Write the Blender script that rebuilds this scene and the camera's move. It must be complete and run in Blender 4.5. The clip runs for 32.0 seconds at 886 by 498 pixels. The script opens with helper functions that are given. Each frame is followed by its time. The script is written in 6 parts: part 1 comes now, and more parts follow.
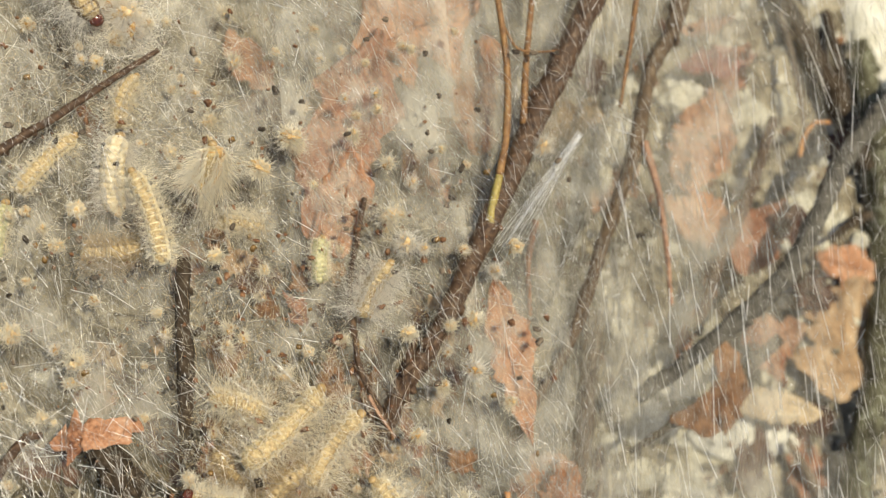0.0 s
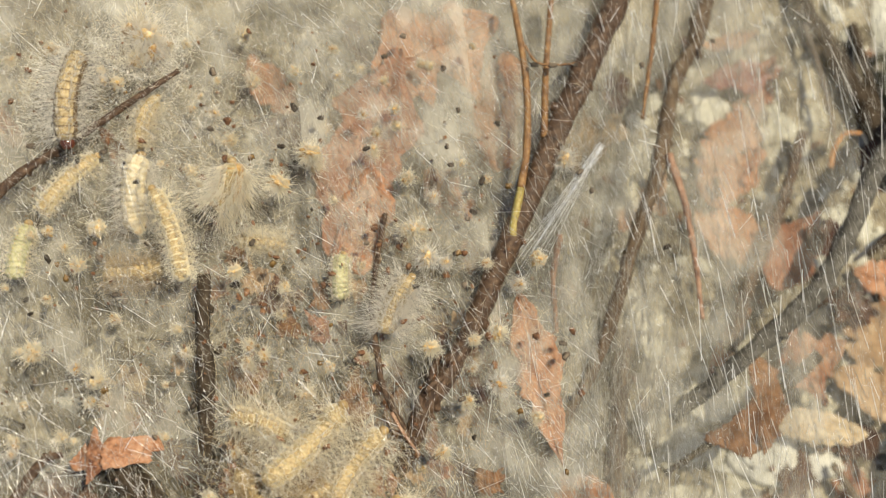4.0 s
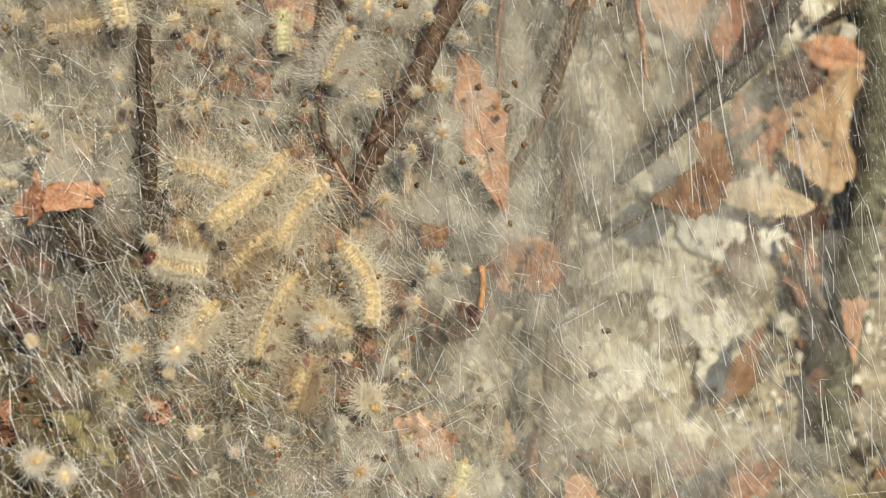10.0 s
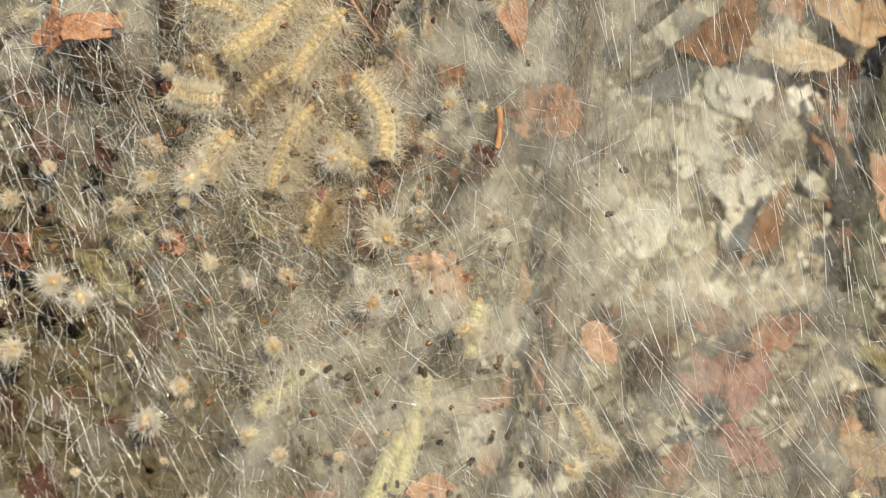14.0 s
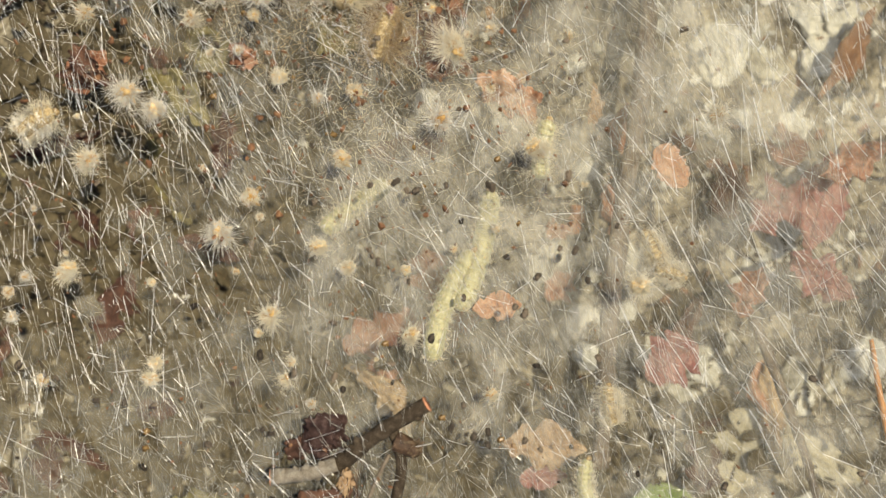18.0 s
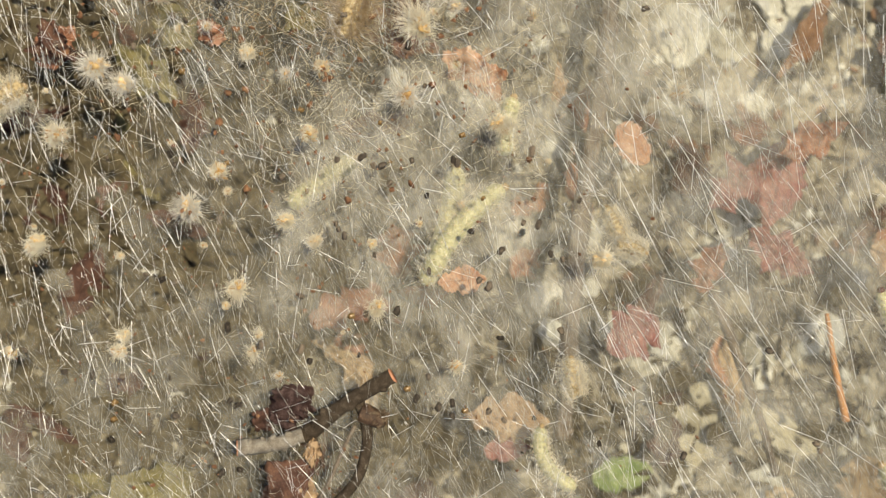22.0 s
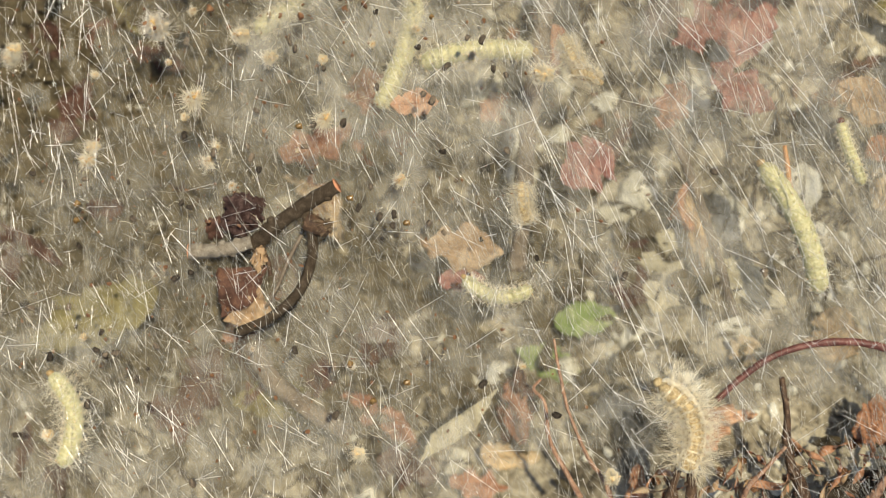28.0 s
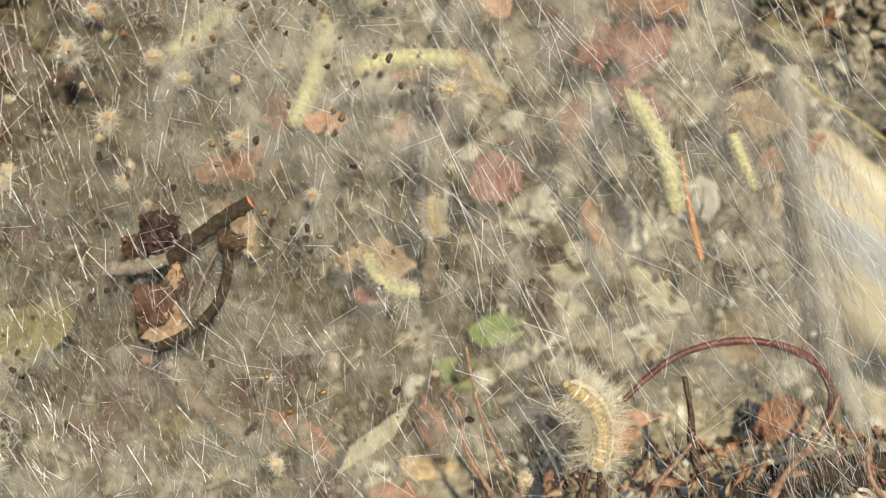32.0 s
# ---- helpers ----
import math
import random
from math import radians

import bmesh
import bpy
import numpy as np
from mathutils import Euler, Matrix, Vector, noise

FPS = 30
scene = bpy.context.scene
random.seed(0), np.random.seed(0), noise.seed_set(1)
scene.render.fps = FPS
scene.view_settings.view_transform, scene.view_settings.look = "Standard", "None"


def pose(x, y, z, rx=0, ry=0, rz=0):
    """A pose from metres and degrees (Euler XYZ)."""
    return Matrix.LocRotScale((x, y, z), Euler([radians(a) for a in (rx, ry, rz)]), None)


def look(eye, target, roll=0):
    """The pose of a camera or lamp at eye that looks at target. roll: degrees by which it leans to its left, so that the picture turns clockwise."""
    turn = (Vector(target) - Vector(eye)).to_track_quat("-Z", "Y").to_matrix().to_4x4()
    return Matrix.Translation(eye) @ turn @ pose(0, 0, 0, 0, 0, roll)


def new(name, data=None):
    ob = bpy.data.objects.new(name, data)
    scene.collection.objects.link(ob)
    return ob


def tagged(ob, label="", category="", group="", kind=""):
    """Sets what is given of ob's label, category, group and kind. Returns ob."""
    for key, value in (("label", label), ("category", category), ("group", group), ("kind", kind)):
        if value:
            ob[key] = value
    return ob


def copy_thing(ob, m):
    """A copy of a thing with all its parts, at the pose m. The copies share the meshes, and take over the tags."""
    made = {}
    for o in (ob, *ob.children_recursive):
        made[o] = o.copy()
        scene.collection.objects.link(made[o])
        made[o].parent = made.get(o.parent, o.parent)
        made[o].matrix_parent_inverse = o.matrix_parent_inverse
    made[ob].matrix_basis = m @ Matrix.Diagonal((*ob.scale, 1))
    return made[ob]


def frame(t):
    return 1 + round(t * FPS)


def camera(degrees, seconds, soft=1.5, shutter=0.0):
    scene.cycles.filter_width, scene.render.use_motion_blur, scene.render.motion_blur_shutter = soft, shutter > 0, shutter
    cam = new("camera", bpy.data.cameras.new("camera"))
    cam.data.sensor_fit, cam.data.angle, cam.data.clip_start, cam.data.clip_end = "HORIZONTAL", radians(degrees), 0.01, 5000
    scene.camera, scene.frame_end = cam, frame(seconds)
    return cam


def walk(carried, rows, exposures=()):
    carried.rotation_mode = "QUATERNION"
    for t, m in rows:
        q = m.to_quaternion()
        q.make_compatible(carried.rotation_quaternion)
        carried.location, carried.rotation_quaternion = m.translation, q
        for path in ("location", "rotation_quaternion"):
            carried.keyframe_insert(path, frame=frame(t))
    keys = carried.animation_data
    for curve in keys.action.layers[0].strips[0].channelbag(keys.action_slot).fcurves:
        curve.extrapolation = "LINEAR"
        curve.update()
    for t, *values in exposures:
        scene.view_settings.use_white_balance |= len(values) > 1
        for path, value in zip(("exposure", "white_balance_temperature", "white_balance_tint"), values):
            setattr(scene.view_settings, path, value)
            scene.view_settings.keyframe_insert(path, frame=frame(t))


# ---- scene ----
cam = camera(42.81, 32.0, soft=1.1)
cam.data.dof.use_dof = True
cam.data.dof.focus_distance = 0.248
cam.data.dof.aperture_fstop = 6.2

# The web hangs just over the ground; the camera looks steeply down on it.
# Places are given in millimetres: right, up the slope of the view, and behind the silk.
DOWN = 93.0
MM = 0.001
WEB = Matrix.Translation((0, 0, 0.036)) @ pose(0, 0, 0, 90 - DOWN, 0, 0)


def spot(a, b, c, rz=0, rx=0, ry=0):
    """The pose of a thing at a, b, c millimetres, turned by rz in the plane of the web, then tipped."""
    return WEB @ Matrix.Translation((a * MM, b * MM, -c * MM)) @ Euler([radians(v) for v in (0, 0, rz)]).to_matrix().to_4x4() @ Euler([radians(v) for v in (rx, ry, 0)]).to_matrix().to_4x4()


PATH = [
    (0, -0.00506, 0.08992, 0.28290, 1.391, -10.589, -4.323),
    (0.5, -0.00223, 0.09026, 0.28436, 0.986, -10.917, -4.275),
    (1, 0.00238, 0.08887, 0.28523, 0.678, -10.919, -4.196),
    (1.5, 0.00871, 0.08548, 0.28510, 0.612, -10.553, -4.494),
    (2, 0.01713, 0.06966, 0.28273, 2.985, -9.481, -5.579),
    (2.5, 0.00842, 0.07139, 0.27889, 3.867, -8.096, -5.769),
    (3, 0.01369, 0.06604, 0.27853, 6.179, -6.721, -5.641),
    (3.5, 0.00792, 0.07016, 0.27905, 5.908, -6.999, -5.430),
    (5.5, -0.00434, 0.07678, 0.28240, 5.394, -9.956, -5.387),
    (6, 0.00189, 0.06960, 0.28247, 4.356, -9.896, -5.629),
    (6.5, 0.00939, 0.05970, 0.28160, 5.005, -9.227, -5.982),
    (7, 0.00779, 0.05536, 0.28012, 5.063, -8.644, -5.972),
    (7.5, -0.00075, 0.06124, 0.28032, 3.302, -9.417, -5.721),
    (8, 0.00812, 0.04788, 0.27965, 4.751, -8.604, -6.022),
    (8.5, 0.00233, 0.04691, 0.27961, 3.683, -9.221, -5.993),
    (9, 0.00139, 0.04311, 0.28013, 3.247, -9.000, -6.085),
    (9.5, 0.00146, 0.03880, 0.27928, 2.973, -8.978, -6.040),
    (10, 0.00921, 0.02771, 0.27859, 3.579, -7.925, -6.032),
    (10.5, 0.01297, 0.02057, 0.27666, 3.600, -7.348, -6.059),
    (11, 0.01332, 0.01701, 0.27540, 3.219, -6.900, -6.195),
    (11.5, 0.01184, 0.01527, 0.27546, 2.634, -6.232, -6.240),
    (12, 0.00770, 0.01376, 0.27623, 2.148, -6.366, -6.116),
    (12.5, 0.00502, 0.01195, 0.27639, 1.997, -6.237, -5.915),
    (13, 0.00704, 0.00735, 0.27742, 2.234, -6.201, -5.755),
    (13.5, 0.00853, 0.00487, 0.27714, 2.090, -6.254, -5.584),
    (14, 0.01509, -0.00346, 0.27657, 2.285, -5.185, -5.328),
    (14.5, 0.00975, -0.00670, 0.27668, 1.696, -5.088, -5.280),
    (15, 0.00829, -0.01277, 0.27759, 1.448, -4.745, -5.163),
    (15.5, 0.00713, -0.00691, 0.27769, -1.274, -5.813, -5.355),
    (17.5, 0.02723, -0.02154, 0.27350, -3.004, -0.853, -4.906),
    (18, 0.01642, -0.02222, 0.27597, -2.677, -1.049, -4.726),
    (18.5, 0.01896, -0.02523, 0.27663, -2.613, -1.559, -4.699),
    (19, 0.01373, -0.02456, 0.27785, -2.563, -1.578, -4.735),
    (19.5, 0.00784, -0.02406, 0.27915, -2.329, -1.750, -4.714),
    (20, 0.00836, -0.02436, 0.27959, -2.300, -2.080, -4.519),
    (20.5, 0.01155, -0.02606, 0.27994, -2.383, -2.233, -4.415),
    (21, 0.01224, -0.02547, 0.28036, -2.779, -2.286, -4.525),
    (21.5, 0.01274, -0.02542, 0.28025, -2.766, -2.401, -4.530),
    (22, 0.01744, -0.02659, 0.28018, -2.945, -2.442, -4.527),
    (22.5, 0.02142, -0.03028, 0.28050, -3.011, -2.892, -4.504),
    (23, 0.02398, -0.03290, 0.28033, -3.478, -2.762, -4.474),
    (23.5, 0.02460, -0.03431, 0.28077, -4.114, -2.686, -4.207),
    (24, 0.02611, -0.03529, 0.28028, -4.462, -2.534, -3.997),
    (24.5, 0.02204, -0.03299, 0.28012, -5.237, -1.739, -3.685),
    (26.5, 0.05445, -0.05847, 0.28340, -1.909, 5.131, -3.661),
    (27, 0.05839, -0.06508, 0.28393, -1.793, 5.596, -3.632),
    (27.5, 0.05904, -0.07292, 0.28447, -1.476, 4.515, -3.257),
    (28, 0.05623, -0.07602, 0.28631, -1.432, 4.519, -3.094),
    (28.5, 0.05042, -0.07651, 0.28995, -1.426, 3.643, -2.823),
    (29, 0.06167, -0.08684, 0.28960, -0.198, 2.869, -2.630),
    (29.5, 0.06002, -0.08676, 0.29103, -0.216, 2.944, -3.034),
    (30, 0.05874, -0.08687, 0.29246, -0.307, 2.218, -3.275),
    (30.5, 0.06734, -0.08977, 0.29107, 0.279, 2.326, -3.705),
    (31, 0.06769, -0.08910, 0.29115, 0.417, 2.156, -3.996),
    (31.5, 0.06561, -0.08779, 0.29234, 0.897, 1.878, -4.168),
    (32, 0.06121, -0.08494, 0.29350, 1.028, 1.207, -4.377),
]
walk(cam, [(t, pose(x, y, z, rx, ry, rz)) for t, x, y, z, rx, ry, rz in PATH])

# ---- light ----
SUN_HEIGHT, SUN_TURN = 70.0, 55.0
sky_world = bpy.data.worlds.new("sky")
scene.world = sky_world
sky_world.use_nodes = True
sky = sky_world.node_tree.nodes.new("ShaderNodeTexSky")
sky.sky_type, sky.sun_disc = "NISHITA", False
sky.sun_elevation, sky.sun_rotation = radians(SUN_HEIGHT), radians(SUN_TURN)
sky_world.node_tree.links.new(sky.outputs[0], sky_world.node_tree.nodes["Background"].inputs[0])
sky_world.node_tree.nodes["Background"].inputs[1].default_value = 0.095
sun = new("sun", bpy.data.lights.new("sun", "SUN"))
sun.data.energy, sun.data.angle, sun.data.color = 4.7, radians(0.6), (1.0, 0.89, 0.65)
sun.matrix_world = look((math.sin(radians(SUN_TURN)) * math.cos(radians(SUN_HEIGHT)) * 3, math.cos(radians(SUN_TURN)) * math.cos(radians(SUN_HEIGHT)) * 3, math.sin(radians(SUN_HEIGHT)) * 3), (0, 0, 0))
scene.view_settings.exposure = 0.32


# ---- materials ----
def material(name, colours, size=2.0, rough=0.8, bump=0.3, fine=0.4, spread=0.35, clear=0.0, gloss=0.3, through_light=0.0, stretch=(1, 1, 1), vary=0.0, fuzz=0.0):
    """A surface of two to four colours mottled at a size in millimetres, with finer grain and relief. clear: share that lets the view through."""
    m = bpy.data.materials.new(name)
    m.use_nodes = True
    nt = m.node_tree
    n, link = nt.nodes, nt.links.new
    surface, out = n["Principled BSDF"], n["Material Output"]
    where, scale = n.new("ShaderNodeTexCoord"), n.new("ShaderNodeMapping")
    scale.inputs["Scale"].default_value = [1000 / size * s for s in stretch]
    link(where.outputs["Object"], scale.inputs[0])
    big, small = n.new("ShaderNodeTexNoise"), n.new("ShaderNodeTexNoise")
    big.inputs["Scale"].default_value, big.inputs["Detail"].default_value = 1.0, 4
    small.inputs["Scale"].default_value, small.inputs["Detail"].default_value = 6.0, 3
    link(scale.outputs[0], big.inputs["Vector"])
    link(scale.outputs[0], small.inputs["Vector"])
    mix = n.new("ShaderNodeMix")
    mix.inputs[0].default_value = fine
    link(big.outputs[0], mix.inputs[2])
    link(small.outputs[0], mix.inputs[3])
    level = mix.outputs[0]
    if vary:
        info, add = n.new("ShaderNodeObjectInfo"), n.new("ShaderNodeMath")
        add.operation = "MULTIPLY_ADD"
        add.inputs[1].default_value = vary
        link(info.outputs["Random"], add.inputs[0])
        shift = n.new("ShaderNodeMath")
        shift.operation = "SUBTRACT"
        shift.inputs[1].default_value = vary / 2
        link(level, shift.inputs[0])
        link(shift.outputs[0], add.inputs[2])
        level = add.outputs[0]
    ramp = n.new("ShaderNodeValToRGB")
    steps = ramp.color_ramp.elements
    while len(steps) < len(colours):
        steps.new(0.5)
    for k, c in enumerate(colours):
        steps[k].position = 0.5 - spread / 2 + spread * k / max(1, len(colours) - 1)
        steps[k].color = (*c, 1)
    link(level, ramp.inputs[0])
    link(ramp.outputs[0], surface.inputs["Base Color"])
    surface.inputs["Roughness"].default_value = rough
    surface.inputs["Specular IOR Level"].default_value = gloss
    surface.inputs["Sheen Weight"].default_value, surface.inputs["Sheen Roughness"].default_value = fuzz, 0.4
    if bump:
        relief = n.new("ShaderNodeBump")
        relief.inputs["Strength"].default_value, relief.inputs["Distance"].default_value = bump, size * MM * 0.3
        link(mix.outputs[0], relief.inputs["Height"])
        link(relief.outputs[0], surface.inputs["Normal"])
    last = surface.outputs[0]
    if through_light:
        back, both = n.new("ShaderNodeBsdfTranslucent"), n.new("ShaderNodeMixShader")
        both.inputs[0].default_value = through_light
        link(ramp.outputs[0], back.inputs[0])
        link(last, both.inputs[1])
        link(back.outputs[0], both.inputs[2])
        last = both.outputs[0]
    if clear:
        gap, both, thick = n.new("ShaderNodeBsdfTransparent"), n.new("ShaderNodeMixShader"), n.new("ShaderNodeMapRange")
        thick.inputs[1].default_value, thick.inputs[2].default_value = 0.3, 0.7
        thick.inputs[3].default_value, thick.inputs[4].default_value = min(1, clear + 0.12), max(0, clear - 0.16)
        link(mix.outputs[0], thick.inputs[0])
        link(thick.outputs[0], both.inputs[0])
        link(last, both.inputs[1])
        link(gap.outputs[0], both.inputs[2])
        last = both.outputs[0]
    link(last, out.inputs[0])
    return m


SOIL = material("dry_soil", [(0.032, 0.026, 0.017), (0.11, 0.092, 0.062), (0.29, 0.255, 0.18), (0.45, 0.41, 0.31)], size=10, bump=1.0, spread=0.36)
PALE_STONE = material("pale_stone", [(0.19, 0.165, 0.115), (0.39, 0.365, 0.275), (0.52, 0.50, 0.41), (0.62, 0.605, 0.53)], size=5, bump=0.6, vary=0.25, spread=0.42)
CHALK = material("chalk", [(0.38, 0.37, 0.31), (0.52, 0.51, 0.45), (0.62, 0.615, 0.57)], size=4, bump=0.4)
GREY_STONE = material("banded_stone", [(0.24, 0.25, 0.26), (0.30, 0.31, 0.31), (0.42, 0.35, 0.22), (0.50, 0.47, 0.37)], size=22, bump=0.4, stretch=(0.35, 1.6, 1), spread=0.3, fine=0.2)
BARK = material("brown_bark", [(0.014, 0.008, 0.005), (0.045, 0.025, 0.014), (0.10, 0.058, 0.032), (0.26, 0.18, 0.115)], size=1.3, bump=1.0, spread=0.42, rough=0.55)
DARK_BARK = material("dark_bark", [(0.014, 0.010, 0.006), (0.048, 0.035, 0.023), (0.12, 0.092, 0.064)], size=1.6, bump=0.9, spread=0.5, gloss=0.15, rough=0.9)
PURPLE_LEAF = material("purple_brown_leaf", [(0.014, 0.009, 0.008), (0.042, 0.023, 0.02), (0.12, 0.08, 0.068)], size=1.5, bump=0.8, through_light=0.04, spread=0.4, gloss=0.15)
GREY_BARK = material("grey_bark", [(0.05, 0.038, 0.026), (0.16, 0.125, 0.09), (0.28, 0.24, 0.18)], size=2.5, bump=0.8, spread=0.5)
SILKY_BARK = material("silk_wrapped_bark", [(0.09, 0.072, 0.05), (0.20, 0.17, 0.13), (0.33, 0.30, 0.24)], size=1.6, bump=0.8, spread=0.45)
DULL_BARK = material("dull_bark", [(0.03, 0.02, 0.012), (0.11, 0.075, 0.045), (0.24, 0.185, 0.125)], size=2.2, bump=0.8, spread=0.5)
PALE_BARK = material("pale_bark", [(0.14, 0.125, 0.10), (0.27, 0.25, 0.21), (0.39, 0.365, 0.31)], size=3, bump=0.7, spread=0.5, stretch=(1, 0.3, 1))
CRUMB = material("brown_crumb", [(0.04, 0.02, 0.012), (0.16, 0.075, 0.035), (0.32, 0.18, 0.09)], size=2.5, bump=0.5, spread=0.5)
LICHEN_BARK = material("lichened_bark", [(0.014, 0.012, 0.008), (0.05, 0.045, 0.026), (0.115, 0.112, 0.066), (0.42, 0.44, 0.34)], size=3.4, bump=1.0, spread=0.42)
ORANGE_TWIG = material("orange_twig", [(0.06, 0.028, 0.012), (0.19, 0.095, 0.035), (0.38, 0.23, 0.09)], size=1.4, bump=0.8, rough=0.45, spread=0.45)
GREEN_TWIG = material("yellow_green_shoot", [(0.13, 0.09, 0.025), (0.32, 0.25, 0.07), (0.45, 0.38, 0.14)], size=1.2, bump=0.5, rough=0.45)
RED_STEM = material("red_stem", [(0.05, 0.02, 0.016), (0.12, 0.042, 0.034), (0.22, 0.105, 0.085)], size=2.5, bump=0.4, rough=0.45)
DRY_STALK = material("dry_stalk", [(0.09, 0.045, 0.028), (0.28, 0.16, 0.10), (0.48, 0.33, 0.23)], size=1.5, bump=0.7, rough=0.6, spread=0.45)
NEEDLE = material("orange_needle", [(0.30, 0.13, 0.045), (0.50, 0.26, 0.10)], size=2, bump=0.3, rough=0.5)
OLIVE_LEAF = material("olive_leaf", [(0.06, 0.05, 0.02), (0.16, 0.135, 0.055), (0.26, 0.23, 0.11)], size=4, bump=0.6, spread=0.5)
CUT_WOOD = material("cut_wood", [(0.45, 0.16, 0.08), (0.62, 0.32, 0.18)], size=0.8, bump=0.3)
RUST_LEAF = material("rust_leaf", [(0.09, 0.035, 0.022), (0.33, 0.15, 0.085), (0.50, 0.30, 0.20)], size=3.6, bump=0.45, spread=0.42, fine=0.42, through_light=0.25, vary=0.2)
ORANGE_LEAF = material("orange_leaf", [(0.16, 0.065, 0.035), (0.47, 0.24, 0.13), (0.62, 0.42, 0.28)], size=4.2, bump=0.4, spread=0.42, fine=0.42, through_light=0.25, vary=0.25)
TAN_LEAF = material("tan_leaf", [(0.20, 0.12, 0.06), (0.48, 0.35, 0.20), (0.62, 0.52, 0.36)], size=4.2, bump=0.45, spread=0.42, fine=0.42, through_light=0.2, vary=0.25)
DARK_LEAF = material("dark_brown_leaf", [(0.022, 0.012, 0.009), (0.075, 0.036, 0.024), (0.17, 0.085, 0.05)], size=3, bump=0.6, through_light=0.06, vary=0.15, spread=0.5)
BROWN_LEAF = material("brown_leaf", [(0.06, 0.028, 0.014), (0.19, 0.095, 0.045), (0.33, 0.19, 0.10)], size=3, bump=0.6, through_light=0.12, vary=0.15, spread=0.5)
BUFF_LEAF = material("buff_leaf", [(0.16, 0.095, 0.05), (0.38, 0.255, 0.145), (0.53, 0.42, 0.285)], size=6, bump=0.5, through_light=0.15, spread=0.42, fine=0.35)
SLATE_BARK = material("slate_bark", [(0.028, 0.025, 0.02), (0.095, 0.086, 0.068), (0.21, 0.195, 0.165)], size=2.2, bump=0.8, spread=0.5)
RED_LEAF = material("red_leaf", [(0.14, 0.055, 0.046), (0.28, 0.12, 0.10), (0.42, 0.26, 0.21)], size=5, bump=0.4, through_light=0.2, vary=0.15, spread=0.4)
CREAM_LEAF = material("cream_leaf", [(0.28, 0.24, 0.14), (0.50, 0.45, 0.31), (0.63, 0.59, 0.46)], size=5, bump=0.5, through_light=0.2, spread=0.45)
GREEN_LEAF = material("green_leaf", [(0.12, 0.17, 0.05), (0.24, 0.31, 0.11), (0.42, 0.45, 0.23)], size=4, bump=0.3, through_light=0.25)
CREAM_SKIN = material("cream_skin", [(0.42, 0.23, 0.06), (0.72, 0.50, 0.21), (0.90, 0.77, 0.50)], size=1.0, bump=0.6, through_light=0.3, rough=0.6, vary=0.25, fuzz=0.6)
DARK_SKIN = material("dark_caterpillar_skin", [(0.03, 0.02, 0.01), (0.13, 0.085, 0.04), (0.42, 0.31, 0.16)], size=0.9, bump=0.6, rough=0.5, spread=0.4)
YELLOW_SKIN = material("yellow_caterpillar_skin", [(0.28, 0.20, 0.085), (0.56, 0.455, 0.25), (0.82, 0.74, 0.52)], size=0.9, bump=0.9, through_light=0.15, rough=0.6, vary=0.25, fuzz=0.6, spread=0.45)
PALE_SKIN = material("pale_caterpillar_skin", [(0.34, 0.25, 0.12), (0.63, 0.53, 0.34), (0.85, 0.79, 0.62)], size=0.9, bump=0.9, through_light=0.15, rough=0.6, vary=0.2, fuzz=0.8, spread=0.45)
GREEN_SKIN = material("green_caterpillar_skin", [(0.33, 0.31, 0.16), (0.50, 0.48, 0.28), (0.64, 0.62, 0.44)], size=0.8, bump=0.6, through_light=0.15, rough=0.6, vary=0.15, fuzz=0.4)
GREEN_BACK = material("green_back", [(0.25, 0.23, 0.11), (0.42, 0.39, 0.21), (0.56, 0.53, 0.34)], size=0.7, bump=0.5, rough=0.6)
OLIVE_SKIN = material("olive_back", [(0.15, 0.105, 0.05), (0.37, 0.275, 0.135), (0.60, 0.49, 0.29)], size=0.6, bump=0.6, rough=0.6)
WART = material("dark_wart", [(0.05, 0.03, 0.015), (0.16, 0.09, 0.03)], size=0.5, bump=0.2)
ORANGE_WART = material("orange_wart", [(0.50, 0.30, 0.09), (0.66, 0.44, 0.16)], size=0.5, bump=0.2)
HEAD = material("brown_head", [(0.04, 0.012, 0.008), (0.14, 0.04, 0.02)], size=0.8, bump=0.1, rough=0.2, gloss=0.6)
TAN_HEAD = material("amber_head", [(0.22, 0.14, 0.055), (0.46, 0.33, 0.15)], size=0.8, bump=0.2, rough=0.4, gloss=0.4)
HAIR = material("cream_hair", [(0.86, 0.76, 0.54), (0.96, 0.91, 0.76)], size=3, bump=0, rough=0.35, gloss=0.5, through_light=0.4, fuzz=1.0)
WHITE_HAIR = material("white_hair", [(0.88, 0.82, 0.70), (0.96, 0.93, 0.86)], size=3, bump=0, rough=0.3, gloss=0.5, through_light=0.5, fuzz=1.0)
BROWN_HAIR = material("brown_hair", [(0.34, 0.22, 0.09), (0.74, 0.56, 0.30)], size=3, bump=0, rough=0.35, gloss=0.5, through_light=0.4, fuzz=1.0)
FRASS = material("dark_droppings", [(0.02, 0.016, 0.012), (0.075, 0.06, 0.046), (0.20, 0.155, 0.11)], size=0.3, bump=1.0, rough=0.9, gloss=0.15, vary=0.3)
AMBER = material("amber_capsule", [(0.08, 0.04, 0.012), (0.24, 0.135, 0.04), (0.44, 0.30, 0.12)], size=0.9, bump=0.3, rough=0.2, gloss=0.7, through_light=0.25)
# Silk greyed in its colour for the threads that lie in shade.
DIM_SILK = material("shade_toned_silk", [(0.10, 0.095, 0.085), (0.30, 0.285, 0.25), (0.66, 0.64, 0.58)], size=5, bump=0, rough=0.4, gloss=0.5, through_light=0.3)


